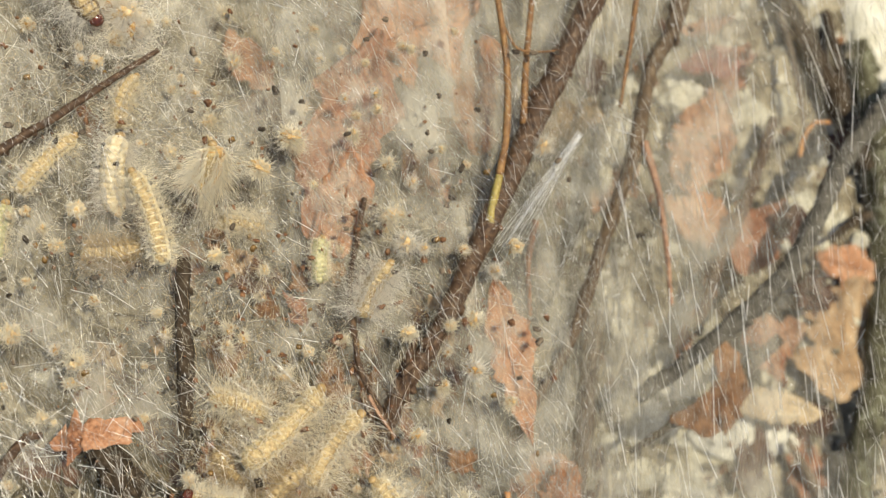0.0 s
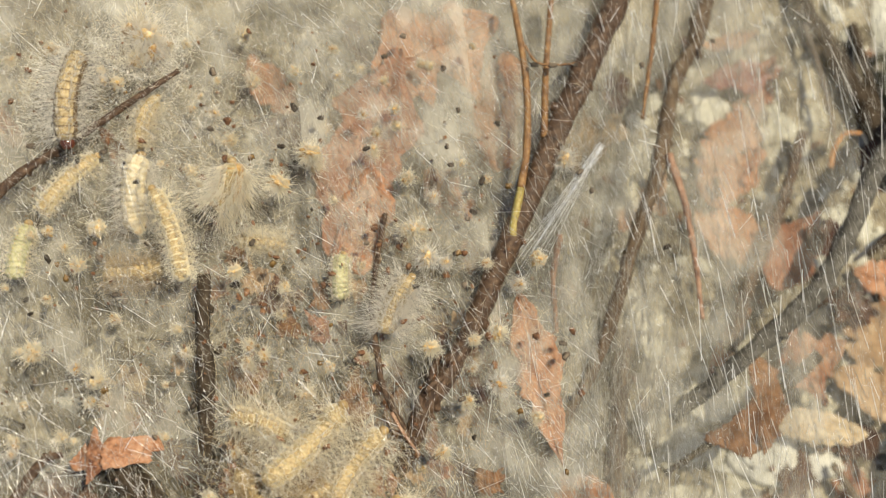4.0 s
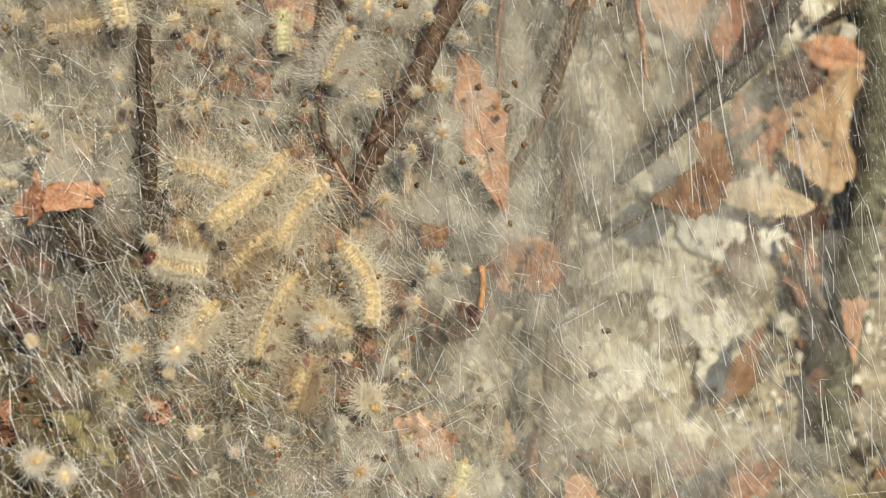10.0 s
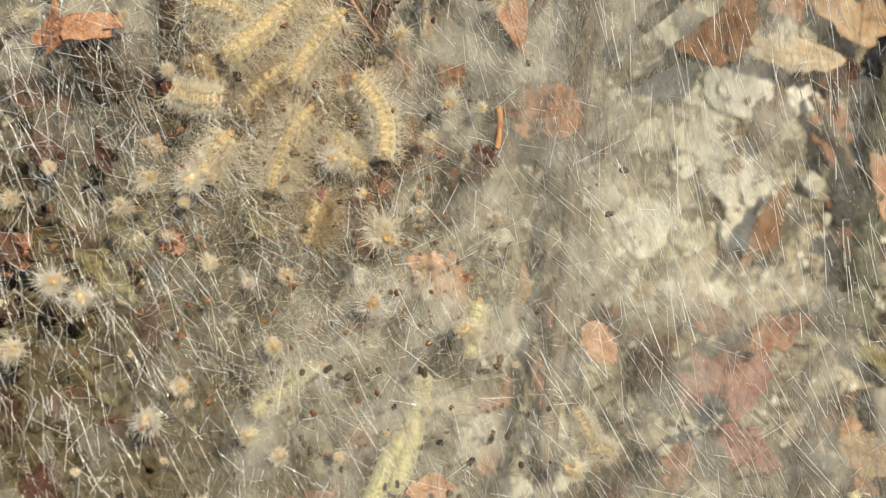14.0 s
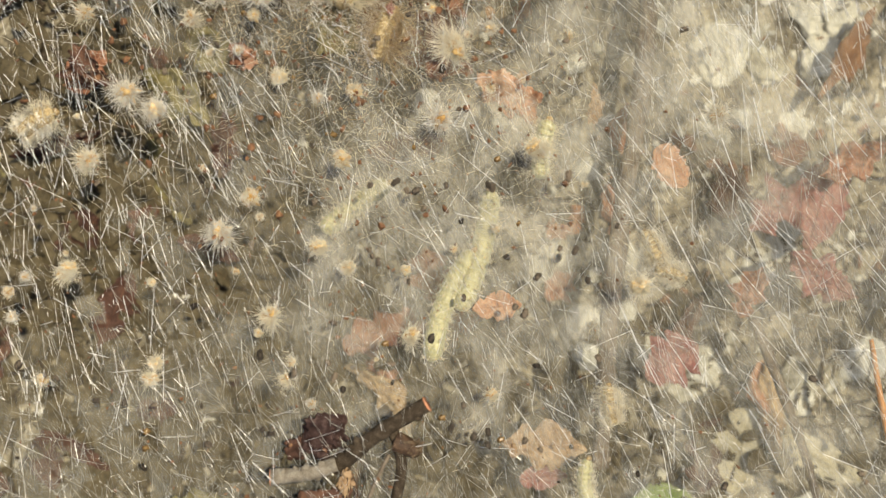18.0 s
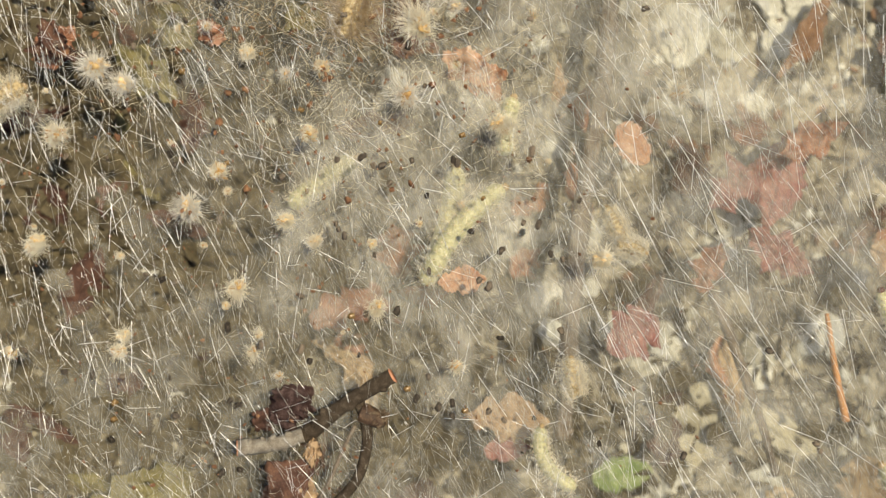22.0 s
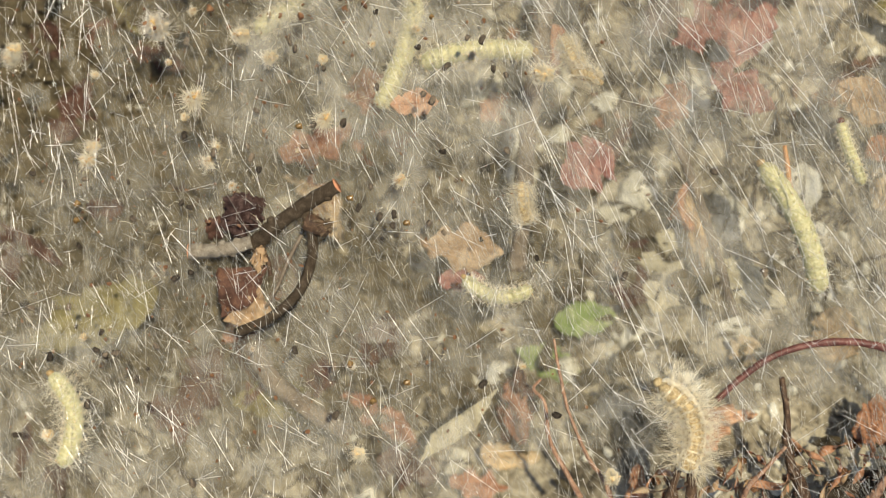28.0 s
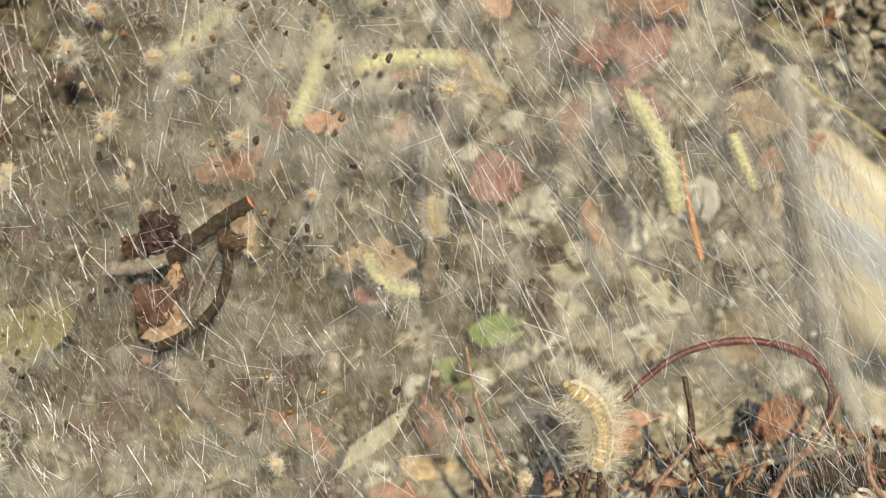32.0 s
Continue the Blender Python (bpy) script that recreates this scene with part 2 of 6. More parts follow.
def glint_toned_silk(name, shine):
    """Silk with short dashes of glint put into its colour; its gloss glints too."""
    m = material(name, [(0.50, 0.49, 0.46), (0.86, 0.85, 0.82), (0.97, 0.97, 0.96)], size=1.4, bump=0, rough=0.3, gloss=0.8, through_light=0.25, fuzz=1.0, spread=0.3)
    nt = m.node_tree
    n, link = nt.nodes, nt.links.new
    last = n["Material Output"].inputs[0].links[0].from_socket
    gleam, both, where, grain, relief = n.new("ShaderNodeBsdfGlossy"), n.new("ShaderNodeMixShader"), n.new("ShaderNodeTexCoord"), n.new("ShaderNodeTexNoise"), n.new("ShaderNodeBump")
    gleam.inputs["Roughness"].default_value = 0.38
    gleam.inputs["Color"].default_value = (1.0, 0.97, 0.91, 1)
    grain.inputs["Scale"].default_value, grain.inputs["Detail"].default_value = 1400, 2
    relief.inputs["Strength"].default_value, relief.inputs["Distance"].default_value = 0.7, 0.0004
    link(where.outputs["Object"], grain.inputs["Vector"])
    link(grain.outputs[0], relief.inputs["Height"])
    link(relief.outputs[0], gleam.inputs["Normal"])
    both.inputs[0].default_value = shine
    link(last, both.inputs[1])
    link(gleam.outputs[0], both.inputs[2])
    link(both.outputs[0], n["Material Output"].inputs[0])
    return m


SILK = glint_toned_silk("silk_thread", 0.32)


def felted_silk(name, thin, patch, fibre):
    """A sheet of felted silk: thin cover, denser patches a centimetre wide, and fine fibres that cross at a slant."""
    m = bpy.data.materials.new(name)
    m.use_nodes = True
    nt = m.node_tree
    n, link = nt.nodes, nt.links.new
    surface, out, where = n["Principled BSDF"], n["Material Output"], n.new("ShaderNodeTexCoord")
    surface.inputs["Roughness"].default_value = 0.7
    cover = None

    def layer(size, turn, low, high, share):
        nonlocal cover
        place, grain, step = n.new("ShaderNodeMapping"), n.new("ShaderNodeTexNoise"), n.new("ShaderNodeMapRange")
        spin = n.new("ShaderNodeVectorRotate")
        spin.rotation_type = "Z_AXIS"
        spin.inputs["Angle"].default_value = radians(turn)
        link(where.outputs["Object"], spin.inputs["Vector"])
        place.inputs["Scale"].default_value = [1000 / q for q in size]
        link(spin.outputs[0], place.inputs[0])
        grain.inputs["Scale"].default_value, grain.inputs["Detail"].default_value = 1.0, 3
        link(place.outputs[0], grain.inputs["Vector"])
        step.inputs[1].default_value, step.inputs[2].default_value = low, high
        step.inputs[3].default_value, step.inputs[4].default_value = 0, share
        link(grain.outputs[0], step.inputs[0])
        if cover is None:
            add = n.new("ShaderNodeMath")
            add.inputs[1].default_value = thin
            link(step.outputs[0], add.inputs[0])
        else:
            add = n.new("ShaderNodeMath")
            link(step.outputs[0], add.inputs[0])
            link(cover, add.inputs[1])
        cover = add.outputs[0]
        return grain

    tone = layer((11, 13, 30), 20, 0.42, 0.66, patch)
    layer((0.5, 9, 30), -22, 0.54, 0.66, fibre)
    layer((0.45, 7, 30), -8, 0.56, 0.66, fibre * 0.8)
    layer((0.5, 6, 30), 38, 0.57, 0.67, fibre * 0.6)
    ramp = n.new("ShaderNodeValToRGB")
    ramp.color_ramp.elements[0].color, ramp.color_ramp.elements[1].color = (0.60, 0.57, 0.47, 1), (0.77, 0.735, 0.63, 1)
    ramp.color_ramp.elements[0].position, ramp.color_ramp.elements[1].position = 0.35, 0.65
    link(tone.outputs[0], ramp.inputs[0])
    link(ramp.outputs[0], surface.inputs["Base Color"])
    back, lit, gap, both = n.new("ShaderNodeBsdfTranslucent"), n.new("ShaderNodeMixShader"), n.new("ShaderNodeBsdfTransparent"), n.new("ShaderNodeMixShader")
    lit.inputs[0].default_value = 0.45
    link(ramp.outputs[0], back.inputs[0])
    link(surface.outputs[0], lit.inputs[1])
    link(back.outputs[0], lit.inputs[2])
    link(cover, both.inputs[0])
    link(gap.outputs[0], both.inputs[1])
    link(lit.outputs[0], both.inputs[2])
    link(both.outputs[0], out.inputs[0])
    return m


VEIL = felted_silk("silk_veil", 0.05, 0.15, 0.09)
THICK_VEIL = felted_silk("dense_silk_veil", 0.09, 0.28, 0.11)
FAINT_VEIL = felted_silk("faint_silk_veil", 0.02, 0.08, 0.05)
# Near-black brown for flakes whose colour stands in for shade on the ground.
SHADE_FLAKE = material("shade_dark_flake", [(0.028, 0.022, 0.012), (0.082, 0.064, 0.034), (0.16, 0.13, 0.075)], size=3, bump=0.7, spread=0.5)


# ---- shapes ----
rng = random.Random(7)


def from_arrays(name, verts, faces, mats, parent=None, label="", smooth=True, slots=None):
    me = bpy.data.meshes.new(name)
    me.from_pydata([tuple(v) for v in verts], [], faces)
    for m in mats if isinstance(mats, (list, tuple)) else [mats]:
        me.materials.append(m)
    if slots is not None:
        me.polygons.foreach_set("material_index", slots)
    me.polygons.foreach_set("use_smooth", [smooth] * len(me.polygons))
    me.update()
    ob = new(name, me)
    if parent is not None:
        ob.parent = parent
    if label:
        ob["label"] = label
    return ob


def thing(name, m, label, category, group="", kind=""):
    ob = new(name)
    ob.empty_display_size = 0.002
    ob.matrix_world = m
    return tagged(ob, label, category, group, kind)


def rods(starts, ends, wide, tip=0.4):
    """Three-sided rods from starts to ends, in millimetres: vertices in metres and faces."""
    starts, ends = np.asarray(starts, float), np.asarray(ends, float)
    n = len(starts)
    along = ends - starts
    along /= np.linalg.norm(along, axis=1, keepdims=True) + 1e-9
    other = np.where(np.abs(along[:, 2:]) < 0.9, [[0, 0, 1.0]], [[1.0, 0, 0]])
    u = np.cross(along, other)
    u /= np.linalg.norm(u, axis=1, keepdims=True) + 1e-9
    v = np.cross(along, u)
    wide = np.broadcast_to(np.asarray(wide, float), (n,))[:, None]
    rings = []
    for base, w in ((starts, wide), (ends, wide * tip)):
        for k in range(3):
            a = 2 * math.pi * k / 3
            rings.append(base + w * (math.cos(a) * u + math.sin(a) * v))
    verts = np.stack(rings, 1).reshape(-1, 3) * MM
    faces = []
    for i in range(n):
        o = 6 * i
        faces += [(o, o + 1, o + 4, o + 3), (o + 1, o + 2, o + 5, o + 4), (o + 2, o, o + 3, o + 5)]
    return verts, faces


def joined(pieces):
    verts, faces, o = [], [], 0
    for v, f in pieces:
        verts.append(np.asarray(v))
        faces += [tuple(k + o for k in q) for q in f]
        o += len(v)
    return np.concatenate(verts), faces


def glide(points, steps):
    """A smooth line through a few points."""
    p = [Vector(q) for q in points]
    p = [2 * p[0] - p[1]] + p + [2 * p[-1] - p[-2]]
    out = []
    for k in range(1, len(p) - 2):
        for j in range(steps):
            t = j / steps
            a, b, c, d = p[k - 1], p[k], p[k + 1], p[k + 2]
            out.append(0.5 * (2 * b + (c - a) * t + (2 * a - 5 * b + 4 * c - d) * t * t + (3 * b - a - 3 * c + d) * t ** 3))
    out.append(p[-2])
    return out


def tube(line, radii, sides=9, rough=0.0, seed=0, caps=True):
    """A tube along a line of points in millimetres, with uneven girth: vertices in metres and faces."""
    line = [Vector(q) for q in line]
    n = len(line)
    verts, faces = [], []
    u = None
    for i, q in enumerate(line):
        d = (line[min(i + 1, n - 1)] - line[max(i - 1, 0)]).normalized()
        if u is None:
            u = d.cross(Vector((0, 0, 1)) if abs(d.z) < 0.9 else Vector((1, 0, 0)))
        u = (u - d * u.dot(d)).normalized()
        v = d.cross(u)
        r = radii(i / (n - 1)) if callable(radii) else radii
        for k in range(sides):
            a = 2 * math.pi * k / sides
            rr = r
            if rough:
                rr *= 1 + rough * noise.noise((math.cos(a) * 1.7 + seed, math.sin(a) * 1.7, q.length * 0.16))
            verts.append((q + rr * (math.cos(a) * u + math.sin(a) * v)) * MM)
    for i in range(n - 1):
        for k in range(sides):
            j = (k + 1) % sides
            faces.append((i * sides + k, i * sides + j, (i + 1) * sides + j, (i + 1) * sides + k))
    if caps:
        faces.append(tuple(range(sides - 1, -1, -1)))
        faces.append(tuple((n - 1) * sides + k for k in range(sides)))
    return np.array([tuple(v) for v in verts]), faces


def lump(radius, squash=(1, 1, 1), rough=0.25, seed=0, detail=2, pitch=1.3):
    """An uneven rounded lump, in millimetres."""
    bm = bmesh.new()
    bmesh.ops.create_icosphere(bm, subdivisions=detail, radius=1)
    verts = []
    for v in bm.verts:
        k = 1 + rough * noise.noise(v.co * pitch + Vector((seed * 7.3, seed * 3.1, 0)))
        verts.append([v.co[i] * k * radius * squash[i] * MM for i in range(3)])
    faces = [tuple(v.index for v in f.verts) for f in bm.faces]
    bm.free()
    return np.array(verts), faces


def moved(piece, place, turn=None):
    v, f = piece
    v = np.asarray(v)
    if turn is not None:
        v = v @ np.array(Euler([radians(a) for a in turn]).to_matrix()).T
    return v + np.asarray(place) * MM, f


# ---- ground ----
def ground_height(x, y):
    h = 5.0 * noise.noise((x * 14, y * 14, 0.3)) + 2.4 * noise.noise((x * 45, y * 45, 2.3)) + 1.1 * noise.noise((x * 130, y * 130, 5.1))
    # a hollow beside the litter, where the banded stone lies
    k = min(1, max(0, (x - 0.124) / 0.024)) * min(1, max(0, (-0.042 - y) / 0.03))
    # the soil swells up under the fallen branch
    h += 20 * math.exp(-((x - 0.095) / 0.065) ** 2 - ((y + 0.168) / 0.036) ** 2)
    return (h - 40 * k * k * (3 - 2 * k)) * MM


near = [k * 0.0032 for k in range(-62, 63)]
axis = [-60, -15, -4, -1.2, -0.6, -0.38, -0.27] + near + [0.27, 0.38, 0.6, 1.2, 4, 15, 60]
side = len(axis)
MID = WEB @ Vector((0.02, 0.01, -0.03))
gv = [(x + MID.x, y + MID.y, ground_height(x, y) if max(abs(x), abs(y)) < 0.5 else 0.0) for y in axis for x in axis]
gf = [(r * side + c, r * side + c + 1, (r + 1) * side + c + 1, (r + 1) * side + c) for r in range(side - 1) for c in range(side - 1)]
ground = tagged(from_arrays("ground", gv, gf, SOIL), "dry pale soil with grit under the silk", "ground", kind="structure")

# grit lying on the soil
pieces = []
for k in range(1500):
    x, y = rng.uniform(-0.17, 0.21), rng.uniform(-0.2, 0.21)
    if x < 0.03 and rng.random() < 0.75:
        continue
    r = rng.uniform(0.7, 2.0) if rng.random() < 0.8 else rng.uniform(2.0, 4.5)
    v, f = lump(r, (1, rng.uniform(0.6, 1), rng.uniform(0.45, 0.8)), 0.5, k, 1)
    v = v @ np.array(Euler((rng.uniform(-0.4, 0.4), rng.uniform(-0.4, 0.4), rng.uniform(0, 6.28))).to_matrix()).T
    pieces.append((v + np.array([x + MID.x, y + MID.y, ground_height(x, y) + r * 0.3 * MM]), f))
gvv, gff = joined(pieces)
tagged(from_arrays("grit", gvv, gff, PALE_STONE, smooth=False), "pale grit and small clods of dry soil", "gravel", kind="stuff")


def on_ground(a, b, lift=0.0):
    """How far behind the silk, in millimetres, the soil lies at a, b, less a lift."""
    c = 25.0
    for _ in range(4):
        w = WEB @ Vector((a * MM, b * MM, -c * MM))
        c += (w.z - ground_height(w.x - MID.x, w.y - MID.y)) / MM / math.sin(radians(DOWN))
    return c - lift


def stone(a, b, size, squash, mat, label, seed, lift=0.0, rz=0.0, rough=0.45):
    ob = thing("stone", spot(a, b, on_ground(a, b, lift), rz), label, "stone", "stones on the soil")
    v, f = lump(size, squash, rough, seed, 4, 1.4)
    v = v * (1 + np.array([[0.10 * abs(noise.noise(Vector(q) * 420 + Vector((seed, 0, 0)))) + 0.05 * noise.noise(Vector(q) * 1100)] for q in v]))
    from_arrays("rock", v, f, mat, ob)
    return ob


# ---- leaves ----
def leaf(name, a, b, c, length, width, rz, mat, label, rx=0, ry=0, curl=0.15, crumple=0.1, lobes=0.0, stalk=0.0, seed=0, fold=0.0, category="leaf", group="fallen leaves"):
    """A dry leaf from its stalk end at -x to its tip at +x, with a blade of real thickness, a midrib and side veins."""
    ob = thing(name, spot(a, b, c, rz, rx, ry), label, category, group)
    nu, nv = 34, 12
    blunt, broad = 0.55 + 0.45 * (seed * 0.37 % 1), 0.8 + 0.4 * (seed * 0.61 % 1)

    def place(s, w):
        bite = max(0, noise.noise((s * 6, seed * 3.3, 1 if w > 0 else 5)) - 0.12) + 0.6 * max(0, noise.noise((s * 17, seed * 1.3, 1 if w > 0 else 5)) - 0.1)
        half = width / 2 * (math.sin(math.pi * min(1, s ** broad * 0.97 + 0.02)) ** blunt) * max(0.3, 1 - 0.8 * bite) * (1 + lobes * math.sin(s * 19 + seed) + 0.38 * noise.noise((s * 4, seed, 1 if w > 0 else 5)) + 0.22 * noise.noise((s * 15, seed, 1 if w > 0 else 5)))
        x, y = (s - 0.5) * length, w * half
        z = curl * length * ((s - 0.5) ** 2 * 1.5) + abs(w) ** 1.5 * fold * half + crumple * length * 0.5 * noise.noise((s * 3.1, w * 1.7, seed * 1.7)) + crumple * length * 0.32 * noise.noise((s * 9, w * 5, seed * 2.9))
        return Vector((x, y, z))

    top = [place(i / nu, 2 * j / nv - 1) * MM for i in range(nu + 1) for j in range(nv + 1)]
    low = [p - Vector((0, 0, 0.22 * MM)) for p in top]
    verts = [tuple(p) for p in top + low]
    m = len(top)
    faces = []
    for i in range(nu):
        for j in range(nv):
            q = (i * (nv + 1) + j, (i + 1) * (nv + 1) + j, (i + 1) * (nv + 1) + j + 1, i * (nv + 1) + j + 1)
            faces += [q, tuple(k + m for k in reversed(q))]
    ring = [j for j in range(nv + 1)] + [i * (nv + 1) + nv for i in range(1, nu + 1)] + [nu * (nv + 1) + j for j in range(nv - 1, -1, -1)] + [i * (nv + 1) for i in range(nu - 1, 0, -1)]
    for k in range(len(ring)):
        p, q = ring[k], ring[(k + 1) % len(ring)]
        faces.append((p, q, q + m, p + m))
    blade = from_arrays("blade", verts, faces, mat, ob)
    rib = [place(i / 14, 0) + Vector((0, 0, 0.1)) for i in range(15)]
    if stalk:
        rib = [rib[0] + Vector((-stalk, 0.2 * stalk, 0.1 * stalk)), rib[0] + Vector((-stalk * 0.5, 0, 0))] + rib
    bits = [tube(rib, lambda s: max(0.12, length * 0.011 * (1 - 0.7 * s)), 5)]
    for k in range(1, 6):
        for w in (-1, 1):
            bits.append(tube([place(0.1 + 0.13 * k + 0.1 * q, w * q * 0.9) + Vector((0, 0, 0.02)) for q in (0, 0.35, 0.7, 1)], length * 0.002 + 0.04, 4))
    v, f = joined(bits)
    tagged(from_arrays("venation", v, f, mat, blade), kind="stuff")
    return ob


def scrap(name, a, b, c, size, rz, mat, label, seed=0, folds=3, category="leaf", group="leaf scraps caught in silk"):
    """A crumpled scrap of dead leaf: several curled flakes of one piece."""
    ob = thing(name, spot(a, b, c, rz), label, category, group)
    r = random.Random(seed)
    for k in range(folds):
        n = 13
        ax, ay = r.uniform(0.5, 1.0), r.uniform(0.3, 0.7)
        v = []
        for i in range(n):
            for j in range(n):
                s, w = i / (n - 1) * 2 - 1, j / (n - 1) * 2 - 1
                k2 = 1 - 0.25 * abs(s * w) + 0.5 * noise.noise((s * 2, w * 2, seed + k)) + 0.35 * noise.noise((s * 5, w * 5, seed + k))
                v.append((s * ax * k2, w * ay * k2, 0.35 * noise.noise((s * 1.4, w * 1.4, seed * 3 + k)) + 0.14 * noise.noise((s * 4, w * 4, seed + k * 9)) + 0.12 * w * w))
        v = np.array(v) * size / 2
        low = v - [0, 0, 0.2]
        f = []
        for i in range(n - 1):
            for j in range(n - 1):
                q = (i * n + j, (i + 1) * n + j, (i + 1) * n + j + 1, i * n + j + 1)
                f += [q, tuple(x + n * n for x in reversed(q))]
        ring = list(range(n)) + [i * n + n - 1 for i in range(1, n)] + [(n - 1) * n + j for j in range(n - 2, -1, -1)] + [i * n for i in range(n - 2, 0, -1)]
        for p, q in zip(ring, ring[1:] + ring[:1]):
            f.append((p, q, q + n * n, p + n * n))
        piece = moved((np.concatenate([v, low]) * MM, f), (r.uniform(-0.25, 0.25) * size, r.uniform(-0.2, 0.2) * size, r.uniform(-0.1, 0.15) * size), (r.uniform(-32, 32), r.uniform(-28, 28), r.uniform(0, 360)))
        from_arrays("flake", *piece, mat, ob)
    return ob


def torn_leaf(name, label, blades, mat, seed=0, crumple=0.8, ragged=0.12, category="leaf", group="leaf scraps caught in silk"):
    """A torn, folded dead leaf: each blade is spanned between four places, with ragged edges, crumples and real thickness."""
    a0, b0, c0 = blades[0][0]
    ob = thing(name, spot(a0, b0, c0), label, category, group)
    n = 17
    for k, corners in enumerate(blades):
        p = [Vector((q[0] - a0, q[1] - b0, c0 - q[2])) for q in corners]
        mid = sum(p, Vector()) / 4
        wide = max((p[2] - p[0]).length, (p[3] - p[1]).length)
        top = []
        for i in range(n):
            for j in range(n):
                u, v = i / (n - 1), j / (n - 1)
                q = (p[0] * (1 - v) + p[1] * v) * (1 - u) + (p[3] * (1 - v) + p[2] * v) * u
                rim = max(abs(2 * u - 1), abs(2 * v - 1)) ** 3
                key = (q.x * 0.35 + seed, q.y * 0.35, k * 3.3)
                q = q + (q - mid) * rim * (ragged * 2 * noise.noise(key) + ragged * 1.5 * noise.noise((q.x * 1.2, q.y * 1.2, seed)))
                q.z += crumple * wide * 0.18 * noise.noise((q.x * 2.2 / wide + seed, q.y * 2.2 / wide, k)) + crumple * wide * 0.07 * noise.noise((q.x * 7 / wide, q.y * 7 / wide, seed + k))
                top.append(q)
        low = [q - Vector((0, 0, 0.2)) for q in top]
        faces = []
        for i in range(n - 1):
            for j in range(n - 1):
                q = (i * n + j, (i + 1) * n + j, (i + 1) * n + j + 1, i * n + j + 1)
                faces += [q, tuple(x + n * n for x in reversed(q))]
        ring = list(range(n)) + [i * n + n - 1 for i in range(1, n)] + [(n - 1) * n + j for j in range(n - 2, -1, -1)] + [i * n for i in range(n - 2, 0, -1)]
        for x, y in zip(ring, ring[1:] + ring[:1]):
            faces.append((x, y, y + n * n, x + n * n))
        from_arrays("blade", [q * MM for q in top + low], faces, mat, ob)
    return ob


def shred(a, b, c, long, rz, mat, seed):
    """A thin curled ribbon of dead leaf."""
    ob = thing("leaf_shred", spot(a, b, c, rz), "thin curled brown shred of dead leaf", "leaf", "leaf shreds in the litter")
    r = random.Random(seed)
    k1, k2, k3 = r.uniform(1.5, 5), r.uniform(0.3, 1.2), r.uniform(-2, 2)
    n, top = 14, []
    for i in range(n):
        s = i / (n - 1)
        mid = Vector(((s - 0.5) * long, math.sin(s * k1 + k3) * long * 0.22, math.cos(s * k1 * 1.3 + k3) * long * 0.2))
        w = long * 0.11 * (0.4 + math.sin(math.pi * s)) * k2
        out = Vector((0, math.cos(s * 4 + k3), math.sin(s * 4 + k3))) * w
        top += [mid - out, mid + out + Vector((0, 0, 0.1 * w))]
    low = [p - Vector((0.05, 0.08, 0.12)) for p in top]
    verts = [p * MM for p in top + low]
    m = len(top)
    faces = []
    for i in range(n - 1):
        q = (2 * i, 2 * i + 1, 2 * i + 3, 2 * i + 2)
        faces += [q, tuple(x + m for x in reversed(q)), (2 * i, 2 * i + 2, 2 * i + 2 + m, 2 * i + m), (2 * i + 1, 2 * i + 1 + m, 2 * i + 3 + m, 2 * i + 3)]
    from_arrays("ribbon", verts, faces, mat, ob)
    return ob


# ---- twigs ----
def twig(name, label, points, thick, thin, mat, category="twig", group="twigs", sides=14, rough=0.2, steps=12, buds=0, cut=False, seed=1, more=()):
    """A woody stem through a few places, tapering, with buds along it and side shoots (places, thickness, thinness, material, name)."""
    a0, b0, c0 = points[0]
    ob = thing(name, spot(a0, b0, c0), label, category, group)

    def local(p):
        return (p[0] - a0, p[1] - b0, c0 - p[2])

    line = glide([local(p) for p in points], steps)
    n = len(line)
    line = [q + Vector((noise.noise((k * 0.4, seed, 0)), noise.noise((k * 0.4, seed, 9)), 0)) * thick * (0.15 if 0 < k < n - 1 else 0) for k, q in enumerate(line)]
    v, f = tube(line, lambda s: (thick + (thin - thick) * s) * (1 + 0.1 * noise.noise((s * 14, seed, 0))), sides, rough, seed)
    stem = from_arrays("stem", v, f, mat, ob)
    r = random.Random(seed)
    for k in range(buds):
        i = r.randrange(2, n - 1)
        d = (line[i] - line[i - 1]).normalized()
        out = Vector((-d.y, d.x, 0)) * r.choice((-1, 1)) + Vector((0, 0, r.uniform(-0.2, 0.9)))
        out.normalize()
        w = thick + (thin - thick) * i / n
        bud = lump(w * r.uniform(0.45, 0.8), (1.0, 0.8, 0.8), 0.4, k + seed, 1)
        from_arrays("bud", *moved(bud, line[i] + out * w * 0.95, (0, 0, r.uniform(0, 360))), mat, stem)
    if cut:
        d = line[-1] - line[-2]
        end = tube([line[-1] - d * 0.02, line[-1] + d.normalized() * 0.15], thin * 1.02, sides, 0.2, seed)
        from_arrays("cut_end", *end, CUT_WOOD, stem, "pale reddish broken end")
    for shoot_points, w0, w1, shoot_mat, shoot_name in more:
        sl = glide([local(p) for p in shoot_points], steps)
        from_arrays(shoot_name, *tube(sl, lambda s: w0 + (w1 - w0) * s, 8, 0.2, seed + 3), shoot_mat, ob)
    return ob


